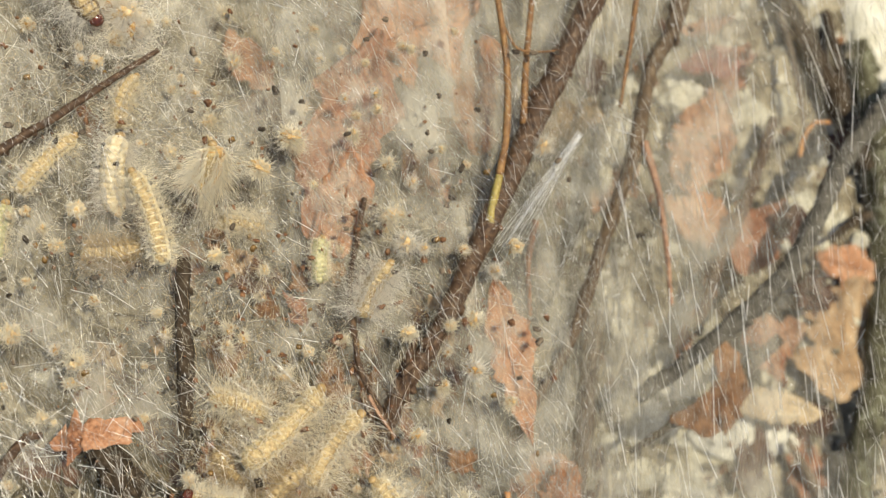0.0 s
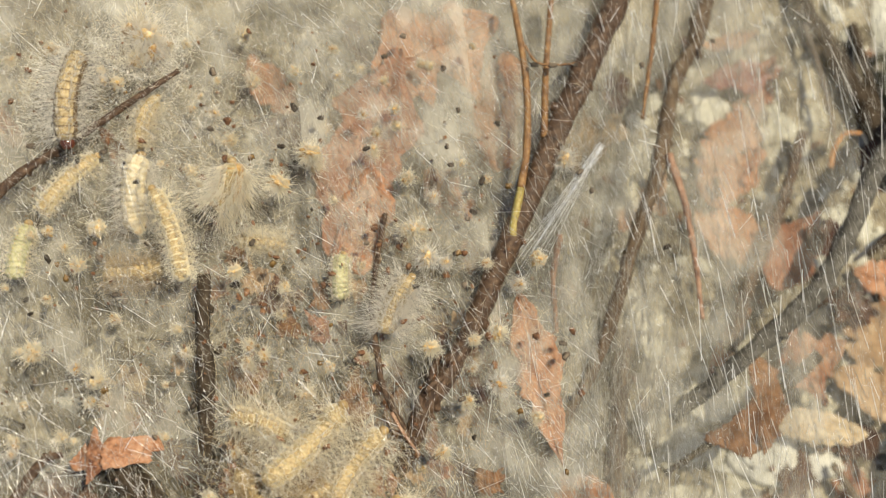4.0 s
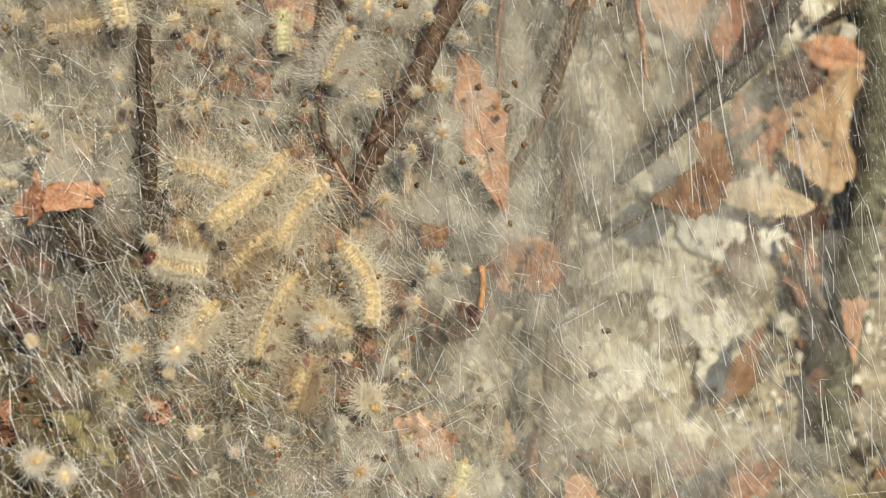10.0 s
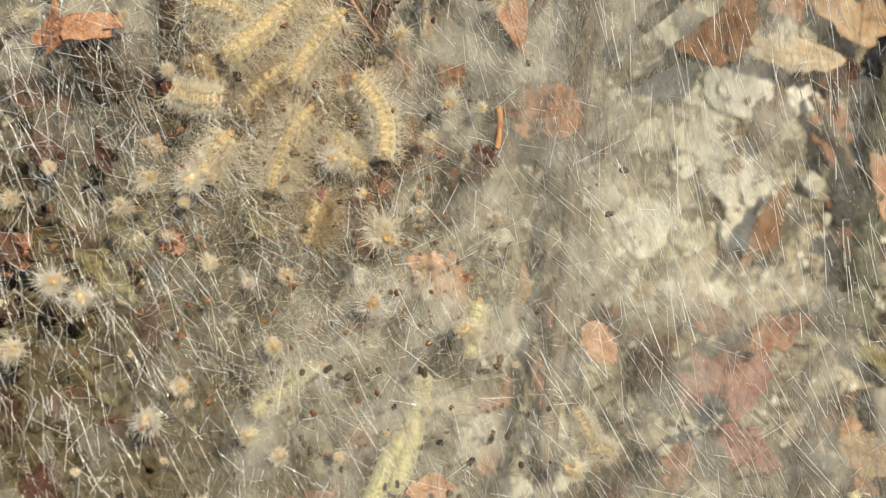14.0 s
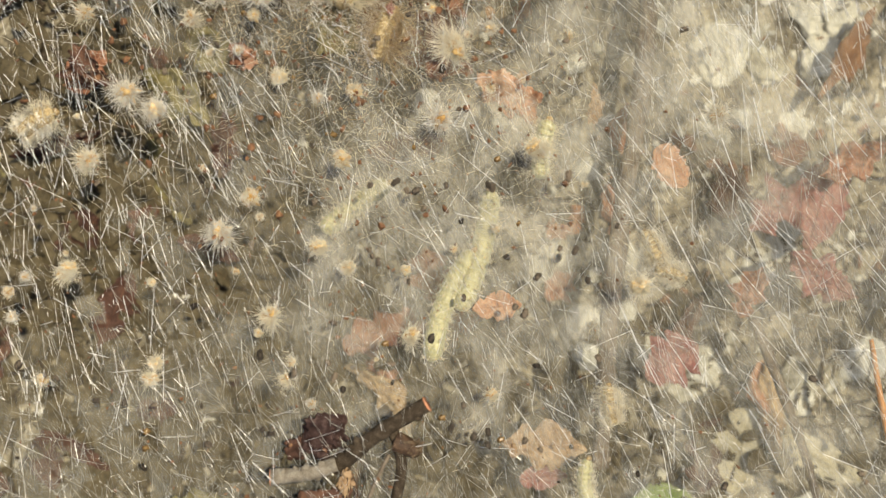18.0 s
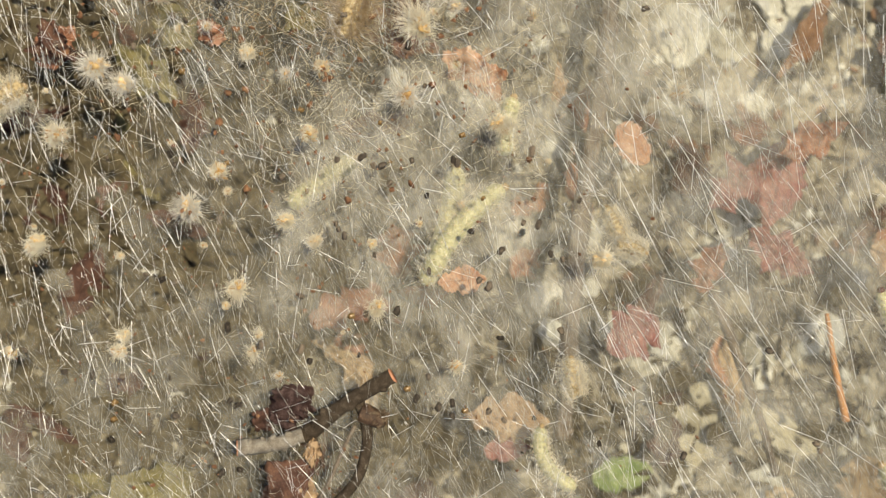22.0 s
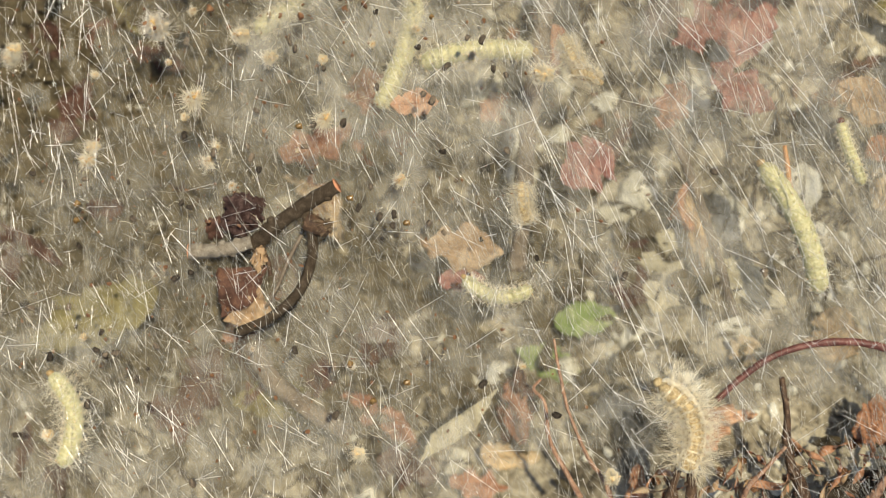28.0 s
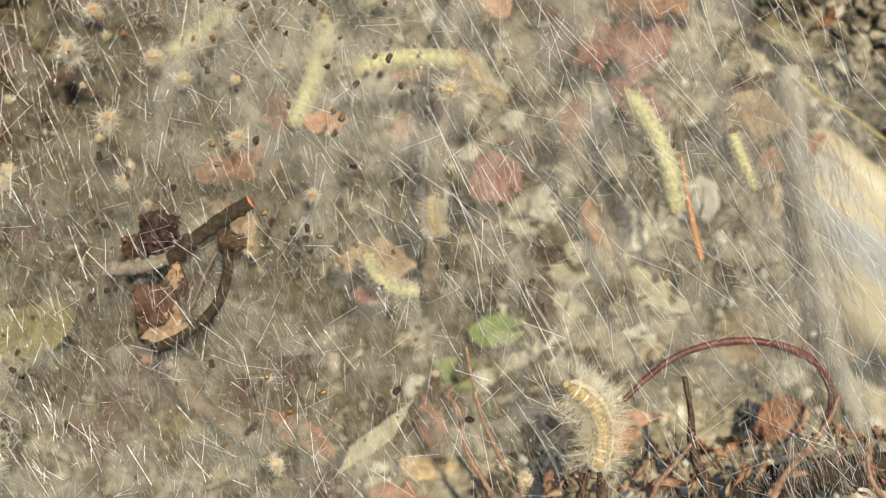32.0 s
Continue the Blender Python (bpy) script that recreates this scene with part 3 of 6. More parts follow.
# ---- caterpillars ----
def hairs_from(places, ways, length, r, wide=0.035, bend=0.25):
    """Fine hairs of two straight pieces each."""
    mids, tips = [], []
    for p, w in zip(places, ways):
        k = length * r.choice((0.35, 0.5, 0.7, 0.9, 1.0, 1.3))
        side = Vector((r.uniform(-1, 1), r.uniform(-1, 1), r.uniform(-1, 1))) * bend * k
        mids.append(p + w * k * 0.55 + side * 0.2)
        tips.append(p + w * k + side)
    return joined([rods(places, mids, wide, 0.8), rods(mids, tips, wide * 0.8, 0.35)])


def caterpillar(head_at, tail_at, bend, wide, label, skin=YELLOW_SKIN, back=OLIVE_SKIN, hair=HAIR, hair_len=3.2, head=TAN_HEAD, per=14, seed=1, wart=ORANGE_WART, second=0.0, band=True, hair_wide=0.027, sweep=(0, 0)):
    """A hairy caterpillar lying from head to tail; bend and second: how far its middle bows aside, once and twice, in millimetres."""
    h, t = Vector((head_at[0], head_at[1], -head_at[2])), Vector((tail_at[0], tail_at[1], -tail_at[2]))
    mid, way = (h + t) / 2, h - t
    ob = thing("caterpillar", spot(mid.x, mid.y, -mid.z, math.degrees(math.atan2(way.y, way.x))), label, "caterpillar", "caterpillars in the nest")
    L, rise = way.xy.length, way.z
    if skin == GREEN_SKIN:
        back, hair_len, per = GREEN_BACK, hair_len * 0.75, per // 2
    r = random.Random(seed)
    brush = Vector((*sweep, 0))
    brush.rotate(Euler((0, 0, -math.atan2(way.y, way.x))))
    n = 61
    line = [Vector(((s - 0.5) * L, bend * 4 * s * (1 - s) + second * math.sin(2 * math.pi * s), rise * (s - 0.5) + 0.25 * wide * math.sin(s * 5 + seed))) for s in [k / (n - 1) for k in range(n)]]
    girth = lambda s: wide / 2 * min(1, (s / 0.09 + 0.12) ** 0.5, ((1 - s) / 0.09 + 0.16) ** 0.5) * (0.93 + 0.09 * abs(math.sin(math.pi * 12 * s)) ** 0.7)
    sides = 16
    v, f = tube(line, girth, sides)
    slots = []
    for q in range(len(f)):
        k = q % sides
        ring = q // sides
        up = math.cos(2 * math.pi * (k + 0.5) / sides - math.pi * 1.5)
        slots.append(1 if band and q < len(f) - 2 and up > 0.72 and ring % 5 else 0)
    body = from_arrays("body", v, f, [skin, back], ob, slots=slots)
    from_arrays("head", *moved(lump(wide * (0.34 if head == HEAD else 0.22), (0.9, 1, 1), 0.1, seed, 2), line[-1] + (line[-1] - line[-3]).normalized() * wide * 0.06), head, ob, "rounded glossy head")
    warts, starts, ways = [], [], []
    for seg in range(12):
        s = (seg + 0.5) / 12
        i = int(s * (n - 1))
        d = (line[min(i + 1, n - 1)] - line[max(i - 1, 0)]).normalized()
        u = d.cross(Vector((0, 0, 1))).normalized()
        w = u.cross(d)
        g = girth(s)
        for ang in (20, 65, 115, 160, 200, 340, -10):
            e = math.cos(radians(ang)) * u + math.sin(radians(ang)) * w
            warts.append(moved(lump(wide * 0.032, (1, 1, 1), 0.2, seg, 1), line[i] + e * g * 0.98))
            for _ in range(per + 4):
                starts.append(line[i] + e * g)
                ways.append((e + Vector((r.gauss(0, 0.5), r.gauss(0, 0.5), r.gauss(0, 0.5))) + d * r.gauss(0, 0.45) + brush).normalized())
    # a short nap between the long hairs
    nap_starts, nap_ways = [], []
    for _ in range(420):
        s = r.uniform(0.02, 0.98)
        i = int(s * (n - 1))
        d = (line[min(i + 1, n - 1)] - line[max(i - 1, 0)]).normalized()
        u = d.cross(Vector((0, 0, 1))).normalized()
        e = math.cos(radians(r.uniform(-20, 200))) * u
        e = (e + (u.cross(d)) * math.sqrt(max(0, 1 - e.length_squared))).normalized()
        nap_starts.append(line[i] + e * girth(s) * 0.97)
        nap_ways.append((e + Vector((r.gauss(0, 0.4), r.gauss(0, 0.4), r.gauss(0, 0.4)))).normalized())
    wv, wf = joined(warts)
    tagged(from_arrays("wart_pattern", wv, wf, wart, body), kind="stuff")
    hv, hf = joined([hairs_from(starts, ways, hair_len * 1.15, r, hair_wide), hairs_from(nap_starts, nap_ways, min(1.3, hair_len * 0.4), r, hair_wide * 0.8)])
    tagged(from_arrays("hairs", hv, hf, hair, body), kind="stuff")
    legs = []
    for s in (0.80, 0.86, 0.92, 0.34, 0.42, 0.50, 0.58, 0.04):
        i = int(s * (n - 1))
        for w in (-1, 1):
            q = line[i] + Vector((0, 0, -girth(s) * 0.75)) + Vector((0, w * girth(s) * 0.5, 0))
            legs.append(tube([q, q + Vector((0, w * 0.1 * wide, -0.22 * wide))], lambda x: wide * (0.09 - 0.04 * x), 6))
    lv, lf = joined(legs)
    tagged(from_arrays("legs", lv, lf, skin, ob), kind="stuff")
    return ob


# ---- hair tufts: shed skins with their hairs still on ----
def tuft_kind(size, count, seed, hair, long=1.0, flat=1.0, lean=(0, 0)):
    r = random.Random(seed)
    ob = thing("shed_skin", spot(0, 0, 0), "cream shed skin with spreading pale hairs in the silk", "shed skin", "shed skins in the silk")
    v, f = lump(size * 0.62, (1, r.uniform(0.55, 0.85), 0.8), 1.1, seed * 10, 3, 2.6)
    from_arrays("husk", v, f, CREAM_SKIN, ob)
    starts, ways = [], []
    for _ in range(count):
        # the hairs stand in a few bunches, as they stood on the warts
        k = r.randrange(7)
        bunch = Vector((math.cos(k * 0.9 + seed) + lean[0], math.sin(k * 0.9 + seed) + lean[1], 0.25 + 0.5 * (k % 3)))
        e = (bunch * 0.8 + Vector((r.gauss(0, 0.5), r.gauss(0, 0.5), r.gauss(0.1, 0.5) * flat))).normalized()
        starts.append(e * size * 0.3)
        ways.append(e * r.uniform(0.6, 1.0))
    for _ in range(count):
        e = Vector((r.gauss(0, 1), r.gauss(0, 1), abs(r.gauss(0, 1)))).normalized()
        starts.append(e * size * 0.45)
        ways.append((e + Vector((r.gauss(0, 0.6), r.gauss(0, 0.6), r.gauss(0, 0.6)))).normalized() * 0.38)
    hv, hf = hairs_from(starts, ways, size * long, r, 0.034, 0.25)
    tagged(from_arrays("hairs", hv, hf, hair, ob), kind="stuff")
    return ob


TUFTS = [tuft_kind(2.2, 330, 1, HAIR), tuft_kind(2.4, 340, 2, WHITE_HAIR, 1.25), tuft_kind(2.0, 300, 3, HAIR, 1.2, 0.7, (0.3, -1.1)), tuft_kind(2.3, 330, 4, HAIR, 1.4, 0.8, (-0.8, -0.9)), tuft_kind(2.1, 260, 5, HAIR, 0.7)]
for k in TUFTS:
    k.matrix_world = spot(0, 0, 0)
used = set()


def tuft(a, b, c, kind=0, turn=0.0, tip=0.0, scale=1.0):
    if kind not in used:
        used.add(kind)
        ob = TUFTS[kind]
    else:
        ob = copy_thing(TUFTS[kind], Matrix())
    ob.matrix_world = spot(a, b, c, turn, tip) @ Matrix.Scale(scale, 4)
    return ob


# ---- droppings and capsules ----
def pellet_mesh(seed, size, mat, long=1.5):
    v, f = lump(size, (long, 1, 1), 0.7, seed, 2, 2.0)
    v = v * (1 + 0.13 * np.cos(np.arctan2(v[:, 2:], v[:, 1:2]) * 6) - 0.14 * np.cos(v[:, :1] / (size * long * MM) * 5))
    me = bpy.data.meshes.new("pellet")
    me.from_pydata([tuple(q) for q in v], [], f)
    me.materials.append(mat)
    me.polygons.foreach_set("use_smooth", [True] * len(f))
    return me


PELLETS = [pellet_mesh(k, 0.52 + 0.05 * k, FRASS, 1.25 + 0.12 * k) for k in range(4)]
CAPSULES = [pellet_mesh(20 + k, 0.72, AMBER, 1.15) for k in range(2)]


def pellet(a, b, c, turn=0.0, kind=0, scale=1.0):
    ob = new("dropping", PELLETS[kind % 4])
    ob.matrix_world = spot(a, b, c, turn, 20 * kind) @ Matrix.Scale(scale, 4)
    return tagged(ob, "small dark ribbed dropping caught in the silk", "dropping", "droppings in the silk")


def capsule(a, b, c, turn=0.0, kind=0, scale=1.0):
    ob = new("head_capsule", CAPSULES[kind % 2])
    ob.matrix_world = spot(a, b, c, turn, 30) @ Matrix.Scale(scale, 4)
    return tagged(ob, "glossy amber shed head capsule in the silk", "head capsule", "head capsules in the silk")


# ---- the nest ----
def sheet(name, label, a0, a1, b0, b1, c, mat, inside, wave=2.5, seed=0, step=4.0):
    """A thin wavy sheet of silk over the part of the web that inside() tells."""
    na, nb = int((a1 - a0) / step), int((b1 - b0) / step)
    verts, faces, index = [], [], {}
    for i in range(na + 1):
        for j in range(nb + 1):
            a, b = a0 + (a1 - a0) * i / na, b0 + (b1 - b0) * j / nb
            z = -c + wave * noise.noise((a * 0.03, b * 0.03, seed)) + wave * 0.3 * noise.noise((a * 0.12, b * 0.12, seed + 5))
            verts.append(WEB @ (Vector((a, b, z)) * MM))
    for i in range(na):
        for j in range(nb):
            a, b = a0 + (a1 - a0) * (i + 0.5) / na, b0 + (b1 - b0) * (j + 0.5) / nb
            if inside(a, b) and not (a > 45 and b + 0.5 * wobble(a, b, 9) < -124):
                o = i * (nb + 1) + j
                faces.append((o, o + nb + 1, o + nb + 2, o + 1))
    ob = from_arrays(name, verts, faces, mat)
    return tagged(ob, label, "silk web", kind="stuff")


def wobble(a, b, s):
    return 14 * noise.noise((a * 0.02, b * 0.02, s)) + 6 * noise.noise((a * 0.08, b * 0.08, s))


def nest_edge(b):
    """How far to the right the silk reaches at the height b."""
    return 66 + 70 * min(1, max(0, (20 - b) / 40)) + 22 * min(1, max(0, (-30 - b) / 20)) + 10 * min(1, max(0, (b - 60) / 60))


def thin_silk(a, b):
    """Where the silk is thinned to ragged wisps, to darken the left and the foot."""
    side = min(1, max(0, (-24 - a + wobble(a, b, 8)) / 40)) * min(1, max(0, (b + 78) / 35)) * min(1, max(0, (64 - b) / 35))
    side = max(side, 0.42 * min(1, max(0, (-48 - b) / 30)) * min(1, max(0, (105 - a) / 20)))
    return 0.5 + 0.9 * noise.noise((a * 0.16, b * 0.11, 3)) + 0.3 * noise.noise((a * 0.5, b * 0.35, 9)) < 1.3 * side - 0.15


def open_side(a, b):
    """Where the sheet is left open over the litter, to darken the lower left."""
    return a < -18 + wobble(a, b, 6) and -95 < b < 52 + wobble(a, b, 7)


sheet("silk_veil", "hazy grey-white silk sheet over the nest", -160, 175, -180, 200, 8, VEIL, lambda a, b: a + wobble(a, b, 1) < nest_edge(b) and not thin_silk(a, b), step=1.6)
sheet("silk_veil", "thin grey-white silk sheet behind the threads", -160, 175, -180, 200, 14, VEIL, lambda a, b: a + wobble(a, b, 3) < nest_edge(b) and not open_side(a, b), seed=4)
# Low down it is widened to lighten the dark shadow beside the trunk.
sheet("silk_veil", "thin silk sheet reaching past the stems", -160, 190, -180, 200, 11, VEIL, lambda a, b: 45 < a + wobble(a, b, 4) < (136 + 0.1 * b if b > 35 else 158) and b + wobble(b, a, 4) > -14, seed=14)
sheet("silk_veil", "dense hazy silk sheet between the stems", -160, 190, -180, 200, 16, THICK_VEIL, lambda a, b: 60 < a + wobble(a, b, 14) < 118 + 0.1 * b and b + wobble(b, a, 4) > 12, seed=24)
sheet("silk_veil", "bright hazy silk sheet across the upper nest", -160, 110, 20, 200, 13, THICK_VEIL, lambda a, b: a + wobble(a, b, 5) < nest_edge(b) - 4 and b + wobble(b, a, 2) > 45 - 0.25 * a, seed=8)
sheet("silk_veil", "fibrous silk sheet over the shaded litter", -160, 20, -180, -45, 17, FAINT_VEIL, lambda a, b: a < 5 + wobble(a, b, 16), seed=18)
sheet("silk_veil", "hazy silk sheet over the hanging leaves", -60, 110, 60, 200, 6.5, THICK_VEIL, lambda a, b: abs(a - 28 + 0.6 * wobble(a, b, 36)) < 20 and b + wobble(b, a, 37) > 88, seed=38)
# Added sheet that imitates the white glow of sunlit fluff.
sheet("silk_veil", "added pale sheet for the sunlit glow at the top of the nest", -50, 0, 130, 175, 3, THICK_VEIL, lambda a, b: (a + 25) ** 2 + (b - 150) ** 2 + 12 * wobble(a, b, 51) < 140, seed=52, step=1.0)
sheet("silk_veil", "hazy silk wisp over the long orange leaf", 30, 90, 30, 110, 6, THICK_VEIL, lambda a, b: abs(a - 60 + 0.3 * wobble(a, b, 46)) < 12 and abs(b - 68 + 0.5 * wobble(b, a, 47)) < 30, seed=48, step=2.0)
for reach in (40, 27):
    sheet("silk_veil", "hazy silk sheet over the green caterpillars", -160, 110, -140, 40, 9.5 + reach * 0.02, VEIL, lambda a, b: ((a - 30) / reach) ** 2 + ((b + 24) / reach / 0.85) ** 2 + 0.05 * wobble(a, b, 26 + reach) + 0.5 * noise.noise((a * 0.25, b * 0.2, reach)) < 1, seed=28 + reach, step=2.0)


def threads(name, label, count, mat, wide, box, lean, spread, short, long, depth, seed, keep=None):
    """Straight silk threads: lean is their usual slant in degrees from upright."""
    r = random.Random(seed)
    starts, ends = [], []
    while len(starts) < count:
        a, b, c = r.uniform(box[0], box[1]), r.uniform(box[2], box[3]), r.uniform(*depth)
        if keep and not keep(a, b, r):
            continue
        ang = radians(90 - r.gauss(lean, spread))
        k = short * (long / short) ** r.random() / 2
        if a > 80 and b > -10:
            # beside the nest the web rises towards the stems
            c -= 0.16 * (a - 80)
        d = Vector((math.cos(ang), math.sin(ang), r.gauss(0, 0.08))) * k
        p = Vector((a, b, -c))
        starts.append(WEB.to_3x3() @ (p - d))
        ends.append(WEB.to_3x3() @ (p + d))
    v, f = rods(starts, ends, [wide * r.choice((0.5, 0.7, 0.8, 1.0, 1.4)) for _ in starts], 1.0)
    v = v + np.array(WEB.translation)
    return tagged(from_arrays(name, v, f, mat, smooth=False), label, "silk threads", kind="stuff")


in_nest = lambda a, b, r: a + wobble(a, b, 1) < nest_edge(b) + 4
upper = lambda a, b: b > 45 - 0.3 * a and a < 75
# Each bright piece stands in for a glinting stretch of a longer thread.
threads("silk_threads", "bright straight silk threads across the nest", 1500, SILK, 0.037, (-130, 155, -160, 165), -22, 30, 3, 14, (-3, 3), 3, lambda a, b, r: in_nest(a, b, r) and (not upper(a, b) or r.random() < 0.35))
threads("silk_threads", "crossing silk threads with no common slant", 900, SILK, 0.039, (-130, 155, -160, 80), 40, 45, 1.5, 9, (-3, 3), 6, in_nest)
threads("silk_threads", "long steep silk threads over the shaded litter", 300, SILK, 0.032, (-110, 5, -60, 55), -12, 12, 4, 20, (-3, 3), 41, lambda a, b, r: a < -18 + r.gauss(0, 12))
threads("silk_threads", "long upright silk threads beside the nest", 430, SILK, 0.076, (78, 160, -20, 170), -4, 8, 3, 20, (-3, 3), 4)
threads("silk_threads", "short crossing threads beside the nest", 380, SILK, 0.054, (62, 150, -20, 170), 10, 40, 1, 6, (-3, 3), 44)
threads("silk_threads", "long slanting silk threads low beside the nest", 340, SILK, 0.050, (55, 165, -130, 20), -27, 11, 5, 24, (-3, 3), 14)
threads("fine_silk_threads", "dim fine silk threads in the nest", 27000, DIM_SILK, 0.034, (-140, 160, -165, 165), -18, 28, 2, 9, (-2, 12), 5, lambda a, b, r: in_nest(a, b, r) and not (a < -20 + r.gauss(0, 9) and -60 < b + r.gauss(0, 8) < 45 and r.random() < 0.55))
threads("fine_silk_threads", "dim fine upright threads beside the nest", 5000, DIM_SILK, 0.036, (66, 165, 10, 170), -5, 16, 2, 12, (-2, 12), 45)
threads("fine_silk_threads", "pale fine silk threads over the upper nest", 5000, DIM_SILK, 0.036, (-90, 75, 30, 165), -30, 25, 1.5, 8, (-6, 6), 15)
threads("silk_threads", "short bright silk threads over the upper nest", 420, SILK, 0.041, (-90, 75, 30, 165), -32, 26, 2, 9, (-3, 3), 16)
threads("silk_threads", "fine bright silk threads low in the nest", 420, SILK, 0.037, (-100, 155, -150, -30), -20, 26, 2, 9, (-3, 3), 17, in_nest)
threads("silk_threads", "fine bright silk threads across the middle", 650, SILK, 0.037, (-95, 90, -20, 75), -28, 22, 3, 13, (-3, 3), 18, in_nest)
# Sparkle on the threads, imitated by very short white rods.
threads("silk_glints", "tiny white rods standing in for glints on the silk", 6500, SILK, 0.039, (-130, 160, -160, 165), -15, 35, 0.25, 1.1, (-3, 3), 46)
r11 = random.Random(11)
fan_from, fan_to = Vector((76.8, 116.9, 1.0)), Vector((54.4, 89.5, -1.0))
ends = [(WEB.to_3x3() @ (fan_from + Vector((r11.gauss(0, 0.5), r11.gauss(0, 0.5), r11.gauss(0, 0.4)))), WEB.to_3x3() @ (fan_from.lerp(fan_to, r11.uniform(0.45, 1.05)) + Vector((r11.gauss(0, 1.6), r11.gauss(0, 1.2), r11.gauss(0, 1))))) for _ in range(36)]
v, f = rods([q[0] for q in ends], [q[1] for q in ends], [r11.choice((0.02, 0.03, 0.045)) for _ in ends], 0.8)
tagged(from_arrays("silk_bundle", v + np.array(WEB.translation), f, SILK, smooth=False), "white silk strands fanned from the branch", "silk threads", kind="stuff")
# More such rods, as sparkle over the upper nest.
threads("silk_glints", "tiny white rods standing in for glints in the upper silk", 4200, SILK, 0.043, (-75, 150, 40, 165), -20, 40, 0.2, 0.9, (-3, 3), 47)
threads("silk_bundle", "grey silk strands hung between two stems", 1500, DIM_SILK, 0.045, (62, 92, 20, 130), 12, 14, 3, 14, (2, 12), 22)
threads("silk_bundle", "pale silk strands drawn along the leaning stem", 700, DIM_SILK, 0.05, (128, 150, -140, -50), -12, 8, 4, 14, (2, 14), 23)

# ---- twigs and stems ----
twig("branch", "dark brown branch with yellow-green side shoots wrapped in silk", [(91.7, 162.5, 4.0), (78.1, 139.4, 4.0), (64.9, 116.9, 4.0), (52.0, 93.8, 4.0), (40.4, 73.8, 5.0), (30.4, 60.4, 7.0), (25.0, 47.4, 14.0)], 3.1, 2.1, BARK, "branch", buds=9, rough=0.2, more=[([(54.3, 98.0, 2.0), (55.4, 102.6, 2.0), (57.3, 109.0, 1.5)], 1.0, 0.95, GREEN_TWIG, "shoot_base"), ([(57.3, 109.0, 1.5), (59.7, 118.7, 1.0), (61.3, 135.2, 1.0), (60.1, 155.4, 1.0)], 0.95, 0.75, ORANGE_TWIG, "side_shoot"), ([(64.5, 120.8, 3.0), (66.8, 136.9, 3.0), (70.3, 155.8, 3.0)], 0.9, 0.7, ORANGE_TWIG, "side_shoot"), ([(61.5, 143.3, 1.0), (63.8, 138.2, 0.0), (67.8, 137.1, 0.0), (73.3, 137.2, 0.0)], 0.35, 0.25, ORANGE_TWIG, "twiglet"), ([(29.8, 61.8, 6.0), (32.9, 67.9, 6.0), (35.1, 72.9, 5.0)], 1.6, 0.8, BARK, "spur"), ([(35.2, 67.8, 4.0), (32.3, 66.1, 3.0), (31.1, 65.0, 3.0)], 1.0, 0.6, BARK, "spur")])
twig("branch", "grey-brown branch hung with silk", [(114.1, 164.1, 10.0), (107.7, 145.5, 10.0), (99.7, 133.0, 10.0), (93.2, 112.2, 10.0), (84.2, 93.4, 10.0), (73.1, 69.7, 9.0), (61.1, 51.9, 12.0), (53.2, 37.8, 18.0)], 2.1, 1.3, DULL_BARK, "branch", buds=8, seed=4, rough=0.4)
twig("branch", "grey forked branch lying under the web", [(218.8, 158.4, 14.0), (194.6, 141.6, 12.0), (175.2, 129.8, 10.0), (159.9, 119.8, 8.0), (146.9, 107.3, 7.0), (137.5, 92.2, 7.0), (126.9, 79.0, 7.0), (112.9, 69.0, 8.0), (102.4, 61.6, 11.0), (91.4, 53.4, 17.0)], 2.9, 1.9, SLATE_BARK, "branch", buds=6, seed=5, rough=0.35)
twig("trunk", "lichen-covered grey stem rising from the soil", [(165.3, 142.3, 26.0), (168.0, 116.7, 25.0), (167.4, 87.4, 25.0), (162.6, 57.6, 25.0), (153.3, 28.9, 25.0), (147.3, 7.8, 26.0), (145.5, -2.3, 31.0), (140.0, -21.7, 30.0)], 4.3, 4.0, LICHEN_BARK, "stem", buds=4, seed=6, sides=18, rough=0.4, more=[([(136.6, 36.9, 30.0), (141.0, 27.5, 29.0), (144.9, 16.8, 29.0), (147.6, 9.2, 29.0)], 1.0, 1.6, GREY_BARK, "side_branch")])
twig("dead_branch", "dark weathered branch against pale soil", [(139.8, 167.5, 26.0), (147.0, 148.3, 25.0), (153.9, 135.7, 25.0), (158.5, 123.0, 24.0), (164.7, 107.5, 25.0)], 3.2, 2.6, DARK_BARK, "branch", buds=8, seed=12, rough=0.5, more=[([(157.3, 151.1, 25.0), (158.6, 138.4, 24.0), (160.5, 126.0, 24.0)], 1.4, 1.0, DARK_BARK, "side_branch"), ([(142.5, 150.7, 22.0), (144.8, 132.1, 21.0), (145.5, 117.0, 21.0)], 0.9, 0.5, GREY_BARK, "side_branch"), ([(163.5, 95.2, 24.0), (156.0, 92.5, 23.0), (150.7, 89.1, 23.0)], 1.6, 0.8, DARK_BARK, "side_branch")])
twig("twig", "reddish brown straight twig in the silk", [(-59.3, 114.9, 3.0), (-52.1, 120.8, 3.0), (-39.9, 127.9, 2.5), (-27.5, 135.3, 2.0), (-17.4, 141.5, 2.0)], 1.25, 0.6, BARK, buds=6, seed=13)
twig("twig", "upright dark twig standing in the silk", [(-15.1, 95.3, 3.0), (-16.2, 84.8, 4.0), (-16.4, 72.4, 5.0), (-17.4, 59.8, 8.0), (-17.9, 51.8, 14.0)], 1.5, 1.9, DARK_BARK, buds=5, seed=14, rough=0.45)
